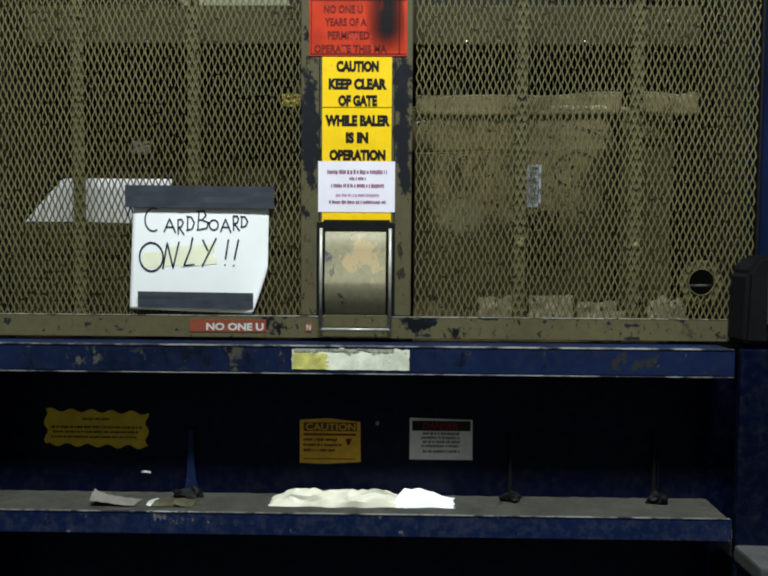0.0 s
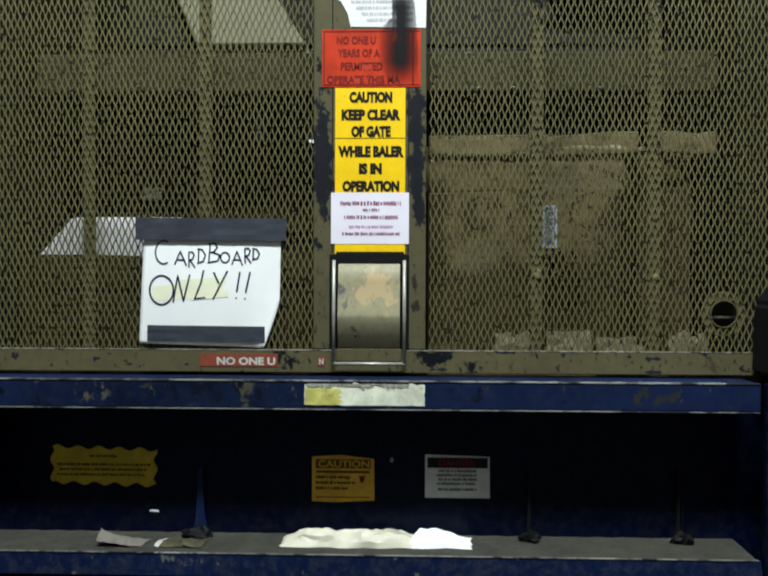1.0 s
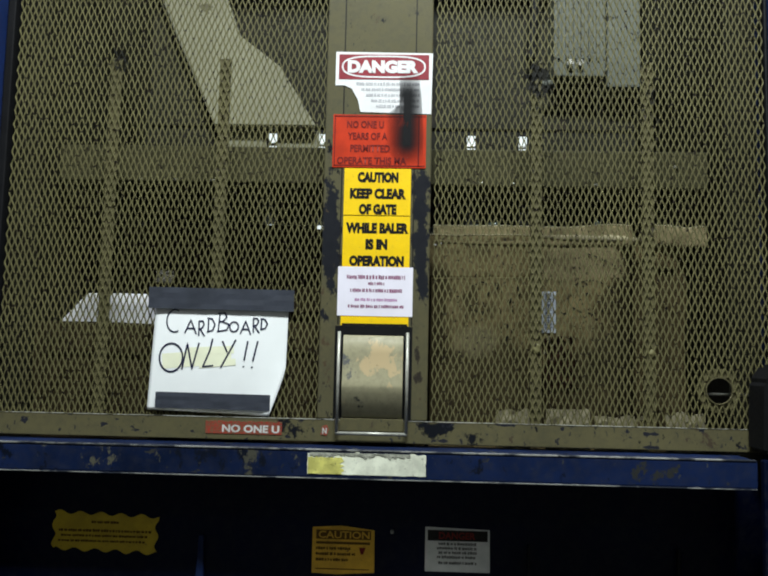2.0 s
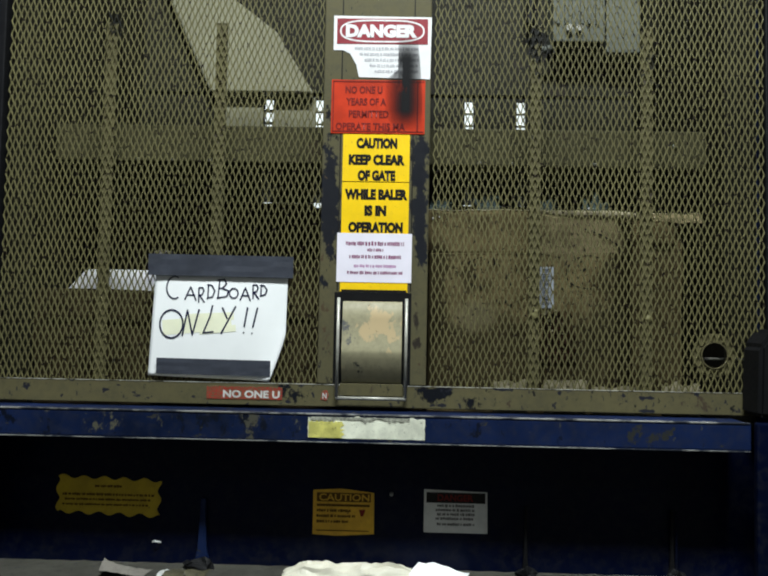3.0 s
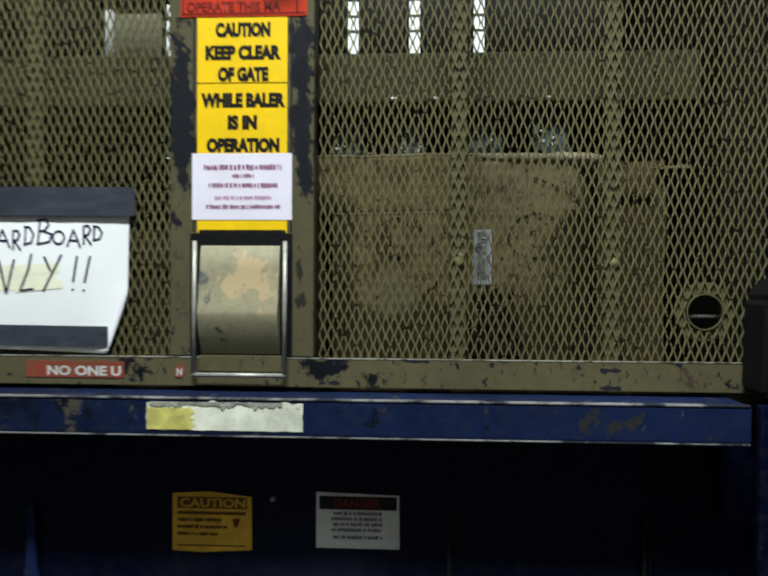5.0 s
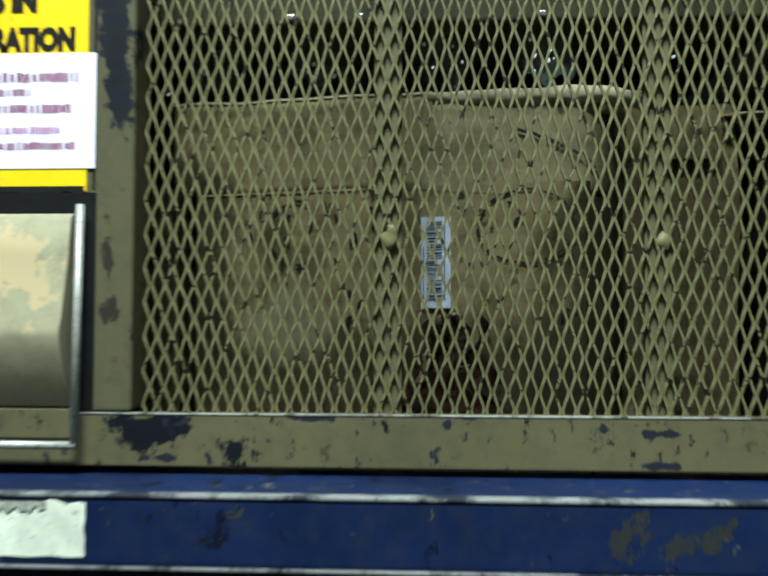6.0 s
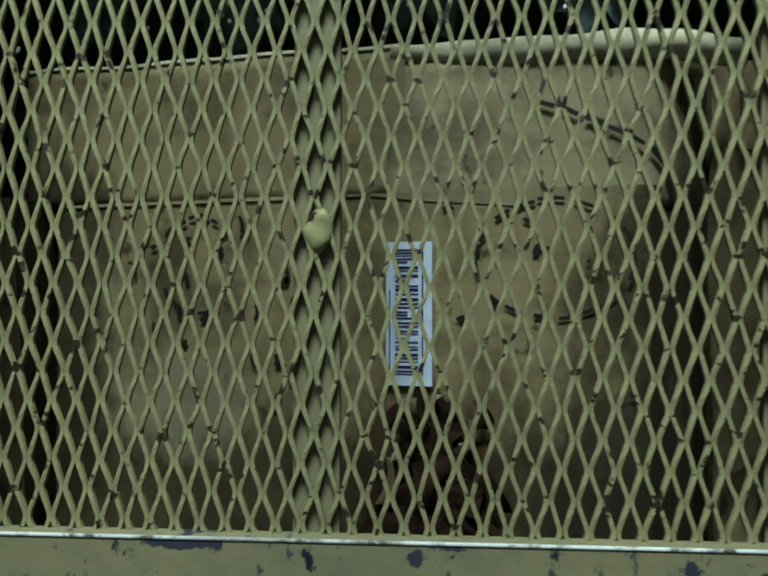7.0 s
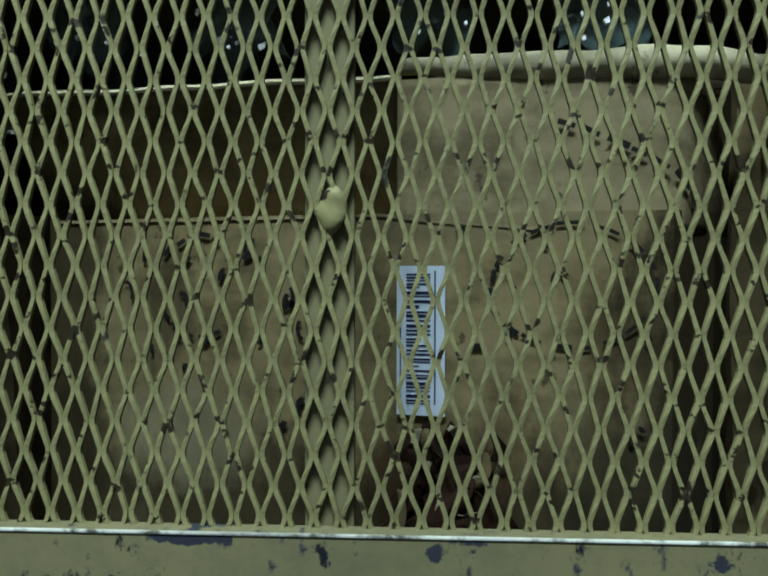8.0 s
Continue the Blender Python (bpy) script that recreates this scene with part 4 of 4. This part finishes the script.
def front_box():
    t = thing("cardboard_box", "brown cardboard box with a barcode label, squeezed against the gate", "cardboard box", (0.37, 0.3, 0.75), "boxes in the baler")
    bm = carton(0.125, 0.598, 0.0, 0.34, 0.76, 1.464, 14, 0.0015, 1.0)
    for v in bm.verts:
        v.co.y += front_y(v.co.x) + turned(v.co.x)
    body = part("body", bm, card_olive, t)
    part("top_edge", shell(lambda u, v: (0.128 + 0.335 * u, front_y(0.128 + 0.335 * u) - 0.0012, 1.4615 - 0.010 * max(0.0, u - 0.7) / 0.3 + 0.0018 * v + 0.0012 * noise.noise(Vector((u * 8, 0, 1)))), 20, 1, 0.003), card_mid, t, "pale torn fold of the carton")
    lab = part("label", shell(lambda u, v: (0.3740 + 0.030 * u, front_y(0.3740 + 0.030 * u) - 0.0035, 1.338 + 0.093 * v), 6, 8, 0.0006), label_white, t, "blue-white shipping label with a barcode")
    rng, rows, z = random.Random(3), [], 1.345
    while z < 1.425:
        h = rng.choice((0.0008, 0.0012, 0.0020))
        rows.append((0.3800, 0.3880 if rng.random() < 0.3 else 0.3950, z, z + h))
        z += h + rng.choice((0.0008, 0.0012, 0.0018))
    tagged(part("barcode", bars(rows, 0.0900), marker_ink, lab), kind="stuff")
    part("side_line", bars(((0.3973, 0.3983, 1.345, 1.428), (0.3760, 0.3768, 1.345, 1.400)), 0.0900), marker_ink, lab)
    for ob in lab.children:
        for v in ob.data.vertices:
            v.co.y += front_y(v.co.x) - 0.0038 - 0.0900
    dash = bmesh.new()
    rng = random.Random(8)
    for cx, cz, rx, rz, a0, a1 in ((0.478, 1.419, 0.047, 0.037, 150, 405), (0.478, 1.419, 0.047, 0.037, 55, 130), (0.240, 1.418, 0.030, 0.034, 60, 130), (0.240, 1.418, 0.030, 0.034, 210, 300)):
        a = a0
        while a < a1:
            step = rng.uniform(9, 20)
            ribbon(dash, arc(cx + rng.uniform(-0.001, 0.001), cz + rng.uniform(-0.001, 0.001), rx, rz, a, a + step, 3), rng.uniform(0.002, 0.0034), 0.0)
            a += step + rng.uniform(2, 9)
    for x, z in ((0.471, 1.421), (0.474, 1.419), (0.232, 1.430), (0.246, 1.376), (0.205, 1.425), (0.300, 1.322), (0.312, 1.338)):
        ribbon(dash, arc(x, z, 0.003, 0.006, 60, 60 + rng.uniform(60, 160), 4), 0.004, 0.0)
    for k in range(22):
        x, z, a = rng.uniform(0.185, 0.33), rng.uniform(1.345, 1.455), rng.uniform(0, 360)
        ribbon(dash, arc(x, z, rng.uniform(0.002, 0.005), rng.uniform(0.003, 0.008), a, a + rng.uniform(50, 150), 5), rng.uniform(0.0015, 0.0045), 0.0)
    for k in range(10):
        x, z, a = rng.uniform(0.40, 0.53), rng.uniform(1.28, 1.45), rng.uniform(0, 360)
        ribbon(dash, arc(x, z, rng.uniform(0.002, 0.004), rng.uniform(0.002, 0.005), a, a + rng.uniform(50, 150), 5), rng.uniform(0.0015, 0.004), 0.0)
    for v in dash.verts:
        v.co.y = front_y(v.co.x) - 0.0022
    tagged(part("perforation", dash, ink_black, body, "dashed rings of punched perforations"), kind="stuff")
    hole = shell(lambda u, v: (0.402 + 0.100 * (u - 0.5) * (1.05 - 0.75 * v + 0.6 * noise.noise(Vector((9 * (u > 0.5), v * 6, 5)))), front_y(0.402 + 0.100 * (u - 0.5)) - 0.005 + 0.004 * noise.noise(Vector((u * 9, v * 9, 2))), 1.215 + 0.116 * v + 0.016 * v * noise.noise(Vector((u * 5, 4, v)))), 16, 20, 0.004)
    patch = part("torn_patch", hole, card_rust, t, "dark brown torn and soaked patch")
    # Dark curled strips stand in for the shadow inside the torn cavity.
    for k in range(9):
        x, z, w, h = 0.372 + 0.0085 * k, 1.262 + 0.017 * ((k * 5) % 4), 0.008 + 0.003 * (k % 3), 0.030 - 0.004 * (k % 4)
        part("torn_strip", shell(lambda u, v: (x + w * (u - 0.5) * (1.1 - 0.7 * v) + 0.006 * math.sin(v * 2.4 + k), front_y(x) - 0.008 - 0.007 * math.sin(v * 3.0) * u, z + h * v), 4, 8, 0.001), card_rust if k % 3 else card_brown, patch, "dark curled strip standing in for shadow in the torn cavity")
    for x, z, w, h in ((0.383, 1.322, 0.005, 0.009), (0.391, 1.301, 0.003, 0.010), (0.405, 1.331, 0.006, 0.003), (0.412, 1.279, 0.012, 0.0025), (0.377, 1.290, 0.004, 0.006), (0.419, 1.300, 0.004, 0.004), (0.398, 1.281, 0.003, 0.007)):
        part("flake", shell(lambda u, v: (x + w * u + 0.002 * v, front_y(x) - 0.009 - 0.003 * u * v, z + h * v + 0.002 * noise.noise(Vector((u * 3, z * 90, v)))), 4, 4, 0.0008), card_pale, patch, "pale torn paper flake")
    return t


HINGE = -11.31


def side_flap():
    """The box's flap left of the label: flat at first, bulging out of the light at the end. Modelled square to x, turned by its keys."""
    y0 = front_y(0.25)
    t = thing("cardboard_flap", "upright brown cardboard flap over the fold of a box", "cardboard", (0.25, y0, 1.4620), "cardboard in the baler")

    def place(u, v):
        x = 0.092 + 0.296 * u
        top = 1.566 - 0.005 * u + 0.002 * noise.noise(Vector((u * 5, 0, 0)))
        return (x, y0 + 0.002 + 0.0012 * noise.noise(Vector((u * 6, v * 3, 3))), 1.4620 + (top - 1.4620) * v)

    smooth(part("panel", shell(place, 30, 12, 0.004), card_olive, t))
    part("edge", shell(lambda u, v: (place(u, 1.0)[0], place(u, 1.0)[1] - 0.0014, place(u, 1.0)[2] - 0.0006 + 0.0020 * v), 30, 1, 0.006), card_lit, t, "cut edge, coloured bright as if lit")
    return t


def rolled_flap():
    """The flap over the label, flush with the front of the box, its top curled over."""
    t = thing("cardboard_flap", "upright brown cardboard flap with a pale curled top", "cardboard", (0.47, front_y(0.47), 1.45), "cardboard in the baler")

    def place(u, v):
        x = 0.374 + 0.226 * u
        return (x, front_y(x) + 0.0022 + turned(x) + 0.0010 * noise.noise(Vector((u * 6, v * 4, 8))), 1.450 + (1.548 - 1.450) * v)

    panel = smooth(part("panel", shell(place, 36, 14, 0.004), card_flap, t))
    crease, rng = bmesh.new(), random.Random(4)
    line = [(0.470, 1.517), (0.484, 1.513), (0.498, 1.506), (0.511, 1.499), (0.523, 1.493), (0.536, 1.486), (0.546, 1.474), (0.552, 1.458)]
    for p, q in zip(line, line[1:]):
        cut = rng.uniform(0.62, 0.95)
        ribbon(crease, dense([p, (p[0] + (q[0] - p[0]) * cut, p[1] + (q[1] - p[1]) * cut + rng.uniform(-0.001, 0.001))], 0.003), rng.uniform(0.0022, 0.0046), lambda x, z: front_y(x) + turned(x) - 0.0012)
    tagged(part("perforation", crease, ink_black, panel, "dark torn perforation"), kind="stuff")

    def curl(u, v):
        x, swell = 0.376 + 0.222 * u, min(1.0, 0.35 + 1.6 * u)
        return (x, front_y(x) + 0.35 * turned(x) + 0.003 - 0.0075 * swell * math.sin(v * math.pi * 0.85) ** 0.7, 1.5610 - 0.006 * u - (0.005 + 0.012 * swell) * (1 - v) + 0.0025 * noise.noise(Vector((u * 7, v, 3))))

    smooth(part("rolled_edge", shell(curl, 30, 10, 0.004), card_lit, t, "curled top edge, coloured pale for its highlight"))
    return t


def stacked_box(x0, x1, y0, y1, z0, z1, material, seed):
    t = thing("cardboard_box", "dark crushed brown cardboard box in the pile", "cardboard box", ((x0 + x1) / 2, (y0 + y1) / 2, z0), "boxes in the baler")
    part("body", carton(x0, x1, y0, y1, z0, z1, 6, 0.014, seed), material, t)
    part("fold", shell(lambda u, v: (x0 + 0.02 + (x1 - x0 - 0.04) * u, y0 - 0.012 + 0.004 * noise.noise(Vector((u * 6, v, seed))), z1 - 0.06 + 0.05 * v), 10, 3, 0.004), material, t)
    return t


def top_strip(x0, x1, back):
    t = thing("cardboard_strip", "folded cardboard edge along the top of the pile, coloured pale as if lit", "cardboard", ((x0 + x1) / 2, front_y((x0 + x1) / 2) + back - 0.004, 1.536), "cardboard in the baler")

    y0 = front_y((x0 + x1) / 2) + back

    def place(u, v):
        rise = 0.010 * (1.0 - min(1.0, u * 1.6))
        return (x0 + (x1 - x0) * u, y0 - 0.004 + 0.003 * noise.noise(Vector((u * 6, v, 2))), 1.536 + rise + (0.046 + 0.005 * noise.noise(Vector((u * 4, 1, 1)))) * v)

    # A lighter cardboard stands for the light on this upturned fold.
    smooth(part("fold", shell(place, 24, 5, 0.003), card_mid, t))
    part("edge", shell(lambda u, v: (place(u, 1.0)[0], place(u, 1.0)[1] - 0.001, place(u, 1.0)[2] - 0.001 + 0.0025 * v), 24, 1, 0.005), card_lit, t, "cut edge, coloured bright as if lit")
    return t


box_front = front_box()
flap_side, flap_rolled = side_flap(), rolled_flap()
sinking = [
    top_strip(0.122, 0.572, 0.0), top_strip(0.615, 0.735, 0.04),
    stacked_box(0.582, 0.70, 0.115, 0.5, 0.72, 1.550, card_brown, 3.0),
    stacked_box(-0.10, 0.115, 0.12, 0.5, 0.72, 1.47, card_shaded, 4.0),
    stacked_box(-0.75, -0.44, 0.26, 0.6, 0.72, 1.42, card_shaded, 5.0),
    stacked_box(-0.43, -0.11, 0.22, 0.6, 0.72, 1.44, card_shaded, 6.0),
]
rear_pile = [stacked_box(x0, x1, 0.50, 0.68, 0.72, z1, card_shaded, s) for x0, x1, z1, s in
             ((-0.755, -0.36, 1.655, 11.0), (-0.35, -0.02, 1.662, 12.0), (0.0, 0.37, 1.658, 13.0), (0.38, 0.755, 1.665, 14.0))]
stacked_box(-0.755, -0.41, 0.050, 0.082, 0.72, 1.292, card_shaded, 7.0)
stacked_box(-0.40, -0.11, 0.05, 0.082, 0.72, 1.30, card_shaded, 8.0)


def paper_scrap(x0, x1, z0, z1, seed, material=None):
    t = thing("paper_scrap", "pale torn paper scrap pressed against the mesh", "paper scrap", ((x0 + x1) / 2, 0.03, z0), "scraps in the baler")
    part("sheet", shell(lambda u, v: (x0 + (x1 - x0) * u, 0.014 + 0.005 * noise.noise(Vector((u * 5, v * 4, seed))), z0 + (z1 - z0) * v + 0.012 * noise.noise(Vector((u * 4, seed, v)))), 10, 6, 0.0012), material or card_pale, t)
    return t


paper_scrap(0.553, 0.606, 1.05, 1.138, 6.0, card_olive)
scraps = [paper_scrap(0.262, 0.335, 1.06, 1.142, 1.0), paper_scrap(0.368, 0.46, 1.06, 1.146, 2.0), paper_scrap(0.47, 0.582, 1.05, 1.134, 3.0), paper_scrap(0.618, 0.70, 1.05, 1.142, 4.0)]


def white_wrap():
    t = thing("white_sheet", "white plastic sheet sinking behind crushed boxes", "plastic sheet", (-0.58, 0.10, 1.16))
    bm = shell(lambda u, v: (-0.765 + 0.345 * u, 0.102 + 0.005 * noise.noise(Vector((u * 5, v * 4, 1))), 1.16 + v * 0.236 * min(1.0, 0.52 + u * 1.7)), 40, 8, 0.002)
    smooth(part("sheet", bm, white_sheet, t))
    return t


sheet_white = white_wrap()


def film_scrap(x, y, z, w, h, seed, glints):
    t = thing("plastic_film", "crumpled clear plastic film on the pile", "plastic film", (x, y, z - h / 2), "film scraps in the baler")
    bm = shell(lambda u, v: (x + w * (u - 0.5) + 0.02 * noise.noise(Vector((v * 4, seed, 0))), y + 0.012 * noise.noise(Vector((u * 6, v * 5, seed))), z + h * (v - 0.5) + 0.03 * noise.noise(Vector((u * 3, seed, v * 3)))), 12, 12, 0.0005)
    film_ob = smooth(part("sheet", bm, clear_film, t))
    rng = random.Random(int(seed * 7))
    # Small white pieces paint the glints on the film, here and below.
    for k in range(4):
        px, pz, s = x + rng.uniform(-0.5, 0.5) * w, z + rng.uniform(-0.5, 0.4) * h, rng.uniform(0.0015, 0.0035)
        part("crease", prism(((px, pz), (px + s, pz + s * 0.4), (px + s * 0.7, pz + s * 1.6), (px - s * 0.4, pz + s)), y - 0.016, y - 0.013), white_sheet, film_ob, "white sliver painted as a glint on the film")
    for px, pz, s in glints:
        part("crease", prism(((px, pz), (px + s, pz + s * 0.5), (px + s * 1.3, pz + s * 1.7), (px - s * 0.3, pz + s)), y - 0.014, y - 0.012), white_paper, film_ob, "white sliver painted as a glint on the film")
    return t


films = [film_scrap(0.258, 0.165, 1.637, 0.06, 0.06, 1.0, ((0.253, 1.624, 0.003), (0.259, 1.614, 0.002), (0.276, 1.610, 0.0035), (0.281, 1.618, 0.002))), film_scrap(0.396, 0.155, 1.634, 0.05, 0.05, 2.0, ((0.386, 1.616, 0.002),)), film_scrap(0.510, 0.145, 1.634, 0.06, 0.055, 3.0, ((0.494, 1.623, 0.003), (0.511, 1.629, 0.003), (0.515, 1.621, 0.002), (0.640, 1.620, 0.003))), film_scrap(0.150, 0.165, 1.634, 0.05, 0.05, 4.0, ((0.090, 1.592, 0.003), (0.191, 1.607, 0.002)))]


def small_bit(name, label, category, x, y, z, w, h, material):
    t = thing(name, label, category, (x, y, z - h / 2))
    bm = shell(lambda u, v: (x + w * (u - 0.5), y + 0.006 * noise.noise(Vector((u * 5, v * 5, x))), z + h * (v - 0.5) * (1 - 0.4 * abs(u - 0.5))), 6, 6, 0.002)
    part("scrap", bm, material, t)
    return t


bits = [small_bit("tape_scrap", "yellow scrap of tape in the pile", "scrap", -0.150, 0.10, 1.572, 0.045, 0.03, yellow_old),
        small_bit("plastic_scrap", "pale grey-green round plastic scrap in the pile", "scrap", -0.535, 0.24, 1.485, 0.045, 0.035, crumpled_grey)]


# ---- on the ledge ----
def ledge_wrap():
    t = thing("plastic_wrap", "crumpled off-white plastic wrap lying on the ledge", "plastic wrap", (0.02, -0.05, 0.708))

    def heap(x0, x1, h, d, seed, taper):
        def place(u, v):
            q = Vector((u * 2.6 * (x1 - x0) / 0.27, v * 2.6, seed))
            ridge = 0.9 - abs(noise.noise(q * 1.6)) * 0.7 + 0.22 * noise.noise(q * 4.1)
            arch = math.sin(math.pi * min(max(v, 0.02), 0.98)) ** 0.55 * min(1.0, (u * 5 + 0.15), ((1 - u) * taper + 0.12))
            return (x0 + (x1 - x0) * u + 0.008 * noise.noise(q * 2.1), -0.052 + d * v + 0.008 * noise.noise(q * 1.9 + Vector((4, 0, 0))), ledge_z(-0.052 + d * v) + 0.001 + h * arch * max(0.25, ridge))
        bm = bmesh.new()
        nu, nv = 46, 12
        g = [[bm.verts.new(place(i / nu, j / nv)) for j in range(nv + 1)] for i in range(nu + 1)]
        for i in range(nu):
            for j in range(nv):
                bm.faces.new((g[i][j], g[i + 1][j], g[i + 1][j + 1], g[i][j + 1]))
        rim = [v for v in bm.verts if v.is_boundary]
        for v in rim:
            v.co.z = ledge_z(v.co.y) + 0.0008
        bmesh.ops.contextual_create(bm, geom=[e for e in bm.edges if e.is_boundary])
        return bm

    part("roll", heap(-0.176, 0.110, 0.030, 0.056, 1.0, 6), crumpled_white, t)
    part("end", heap(0.085, 0.212, 0.034, 0.058, 6.0, 1.6), white_paper, t, "bright white crumpled end")
    return t


ledge_wrap()


def ledge_scrap(name, label, x0, x1, h, material, seed, category):
    t = thing(name, label, category, ((x0 + x1) / 2, -0.05, 0.708))
    bm = shell(lambda u, v: (x0 + (x1 - x0) * u + 0.006 * v, -0.065 + 0.045 * v + 0.004 * noise.noise(Vector((u * 6, v * 6, seed))), ledge_z(-0.065 + 0.045 * v) + 0.002 + h * (1 - u) * math.sin(math.pi * min(1, v + 0.15)) * (0.8 + 0.4 * noise.noise(Vector((u * 5, v * 5, seed))))), 12, 8, 0.001)
    part("sheet", crumple(bm, 0.0025, 50.0, seed), material, t)
    return t


ledge_scrap("crumpled_paper", "crumpled grey-brown paper scrap on the ledge", -0.545, -0.455, 0.034, crumpled_grey, 1.0, "paper scrap")
ledge_scrap("dry_leaf", "dry curled leaf scraps on the ledge", -0.415, -0.375, 0.010, leaf_dry, 2.0, "leaf")
ledge_scrap("dry_leaf", "dry curled leaf scraps on the ledge", -0.372, -0.335, 0.014, leaf_dry, 3.0, "leaf")
ledge_scrap("paper_chip", "tiny white paper chip beside the tie guide", -0.428, -0.420, 0.008, white_old, 4.0, "paper scrap")


def paper_curl():
    t = thing("paper_curl", "tiny white curl of paper stuck to the blue door", "paper scrap", (-0.456, 0.0238, 0.75))
    bm = shell(lambda u, v: (-0.467 + 0.020 * u, 0.0225 - 0.010 * math.sin(u * math.pi), 0.745 + 0.010 * math.sin(0.6 + u * 2.0) + 0.004 * v), 10, 2, 0.0008)
    part("curl", bm, white_paper, t)


paper_curl()


# ---- what moves ----
def lowered(ob, rows):
    x, y, z = ob.location
    walk(ob, [(t, pose(x, y, z + dz)) for t, dz in rows])


def tipped(ob, rows):
    """Rows of time, drop, and tilt about the hinge; what tips back also slides back."""
    x, y, z = ob.location
    walk(ob, [(t, pose(x, y + 0.00028 * max(0.0, -tilt - 4) + 0.10 * math.sin(radians(max(0.0, tilt))), z + dz, tilt, 0, HINGE)) for t, dz, tilt in rows])


def motions():
    press = ((0, 0), (1, -0.035), (1.5, -0.050), (3, -0.097), (4, -0.129), (5, -0.166), (6.5, -0.216), (8, -0.262))
    pile = ((0, 0), (1, -0.022), (1.5, -0.033), (3, -0.064), (4, -0.090), (5, -0.120), (6.5, -0.156), (7, -0.172), (7.5, -0.188), (8, -0.200))
    lowered(platen, press)
    lowered(box_front, pile)
    lowered(flap_rolled, pile)
    tilt = {7.5: 5, 8: 30}
    tipped(flap_side, [(t, dz, tilt.get(t, 0)) for t, dz in pile])
    lean = {3: -58, 4: -74, 5: -80, 6.5: -84, 7: -85, 7.5: -86, 8: -86}
    for ob in sinking[:2]:
        tipped(ob, [(t, dz, lean.get(t, -4)) for t, dz in pile])
    for ob in scraps:
        lowered(ob, ((0, 0), (1, -0.006), (1.5, -0.010), (3, -0.028), (5, -0.055), (8, -0.10)))
    for ob in sinking[2:]:
        lowered(ob, pile)
    for ob in films:
        lowered(ob, ((0, -0.085), (3, -0.135), (5, -0.158), (6.5, -0.165), (7.5, -0.213), (8, -0.228)))
    lowered(sheet_white, ((0, 0), (1, -0.014), (1.5, -0.022), (3, -0.052), (4, -0.082), (5, -0.120), (8, -0.20)))
    for ob in bits[1:] + rear_pile:
        lowered(ob, press)
    x, y, z = bits[0].location
    walk(bits[0], [(0, pose(x, y, z)), (0.5, pose(x, y, z - 0.012)), (1.2, pose(x + 0.075, y, z - 0.05)), (8, pose(x + 0.08, y, z - 0.26))])


motions()
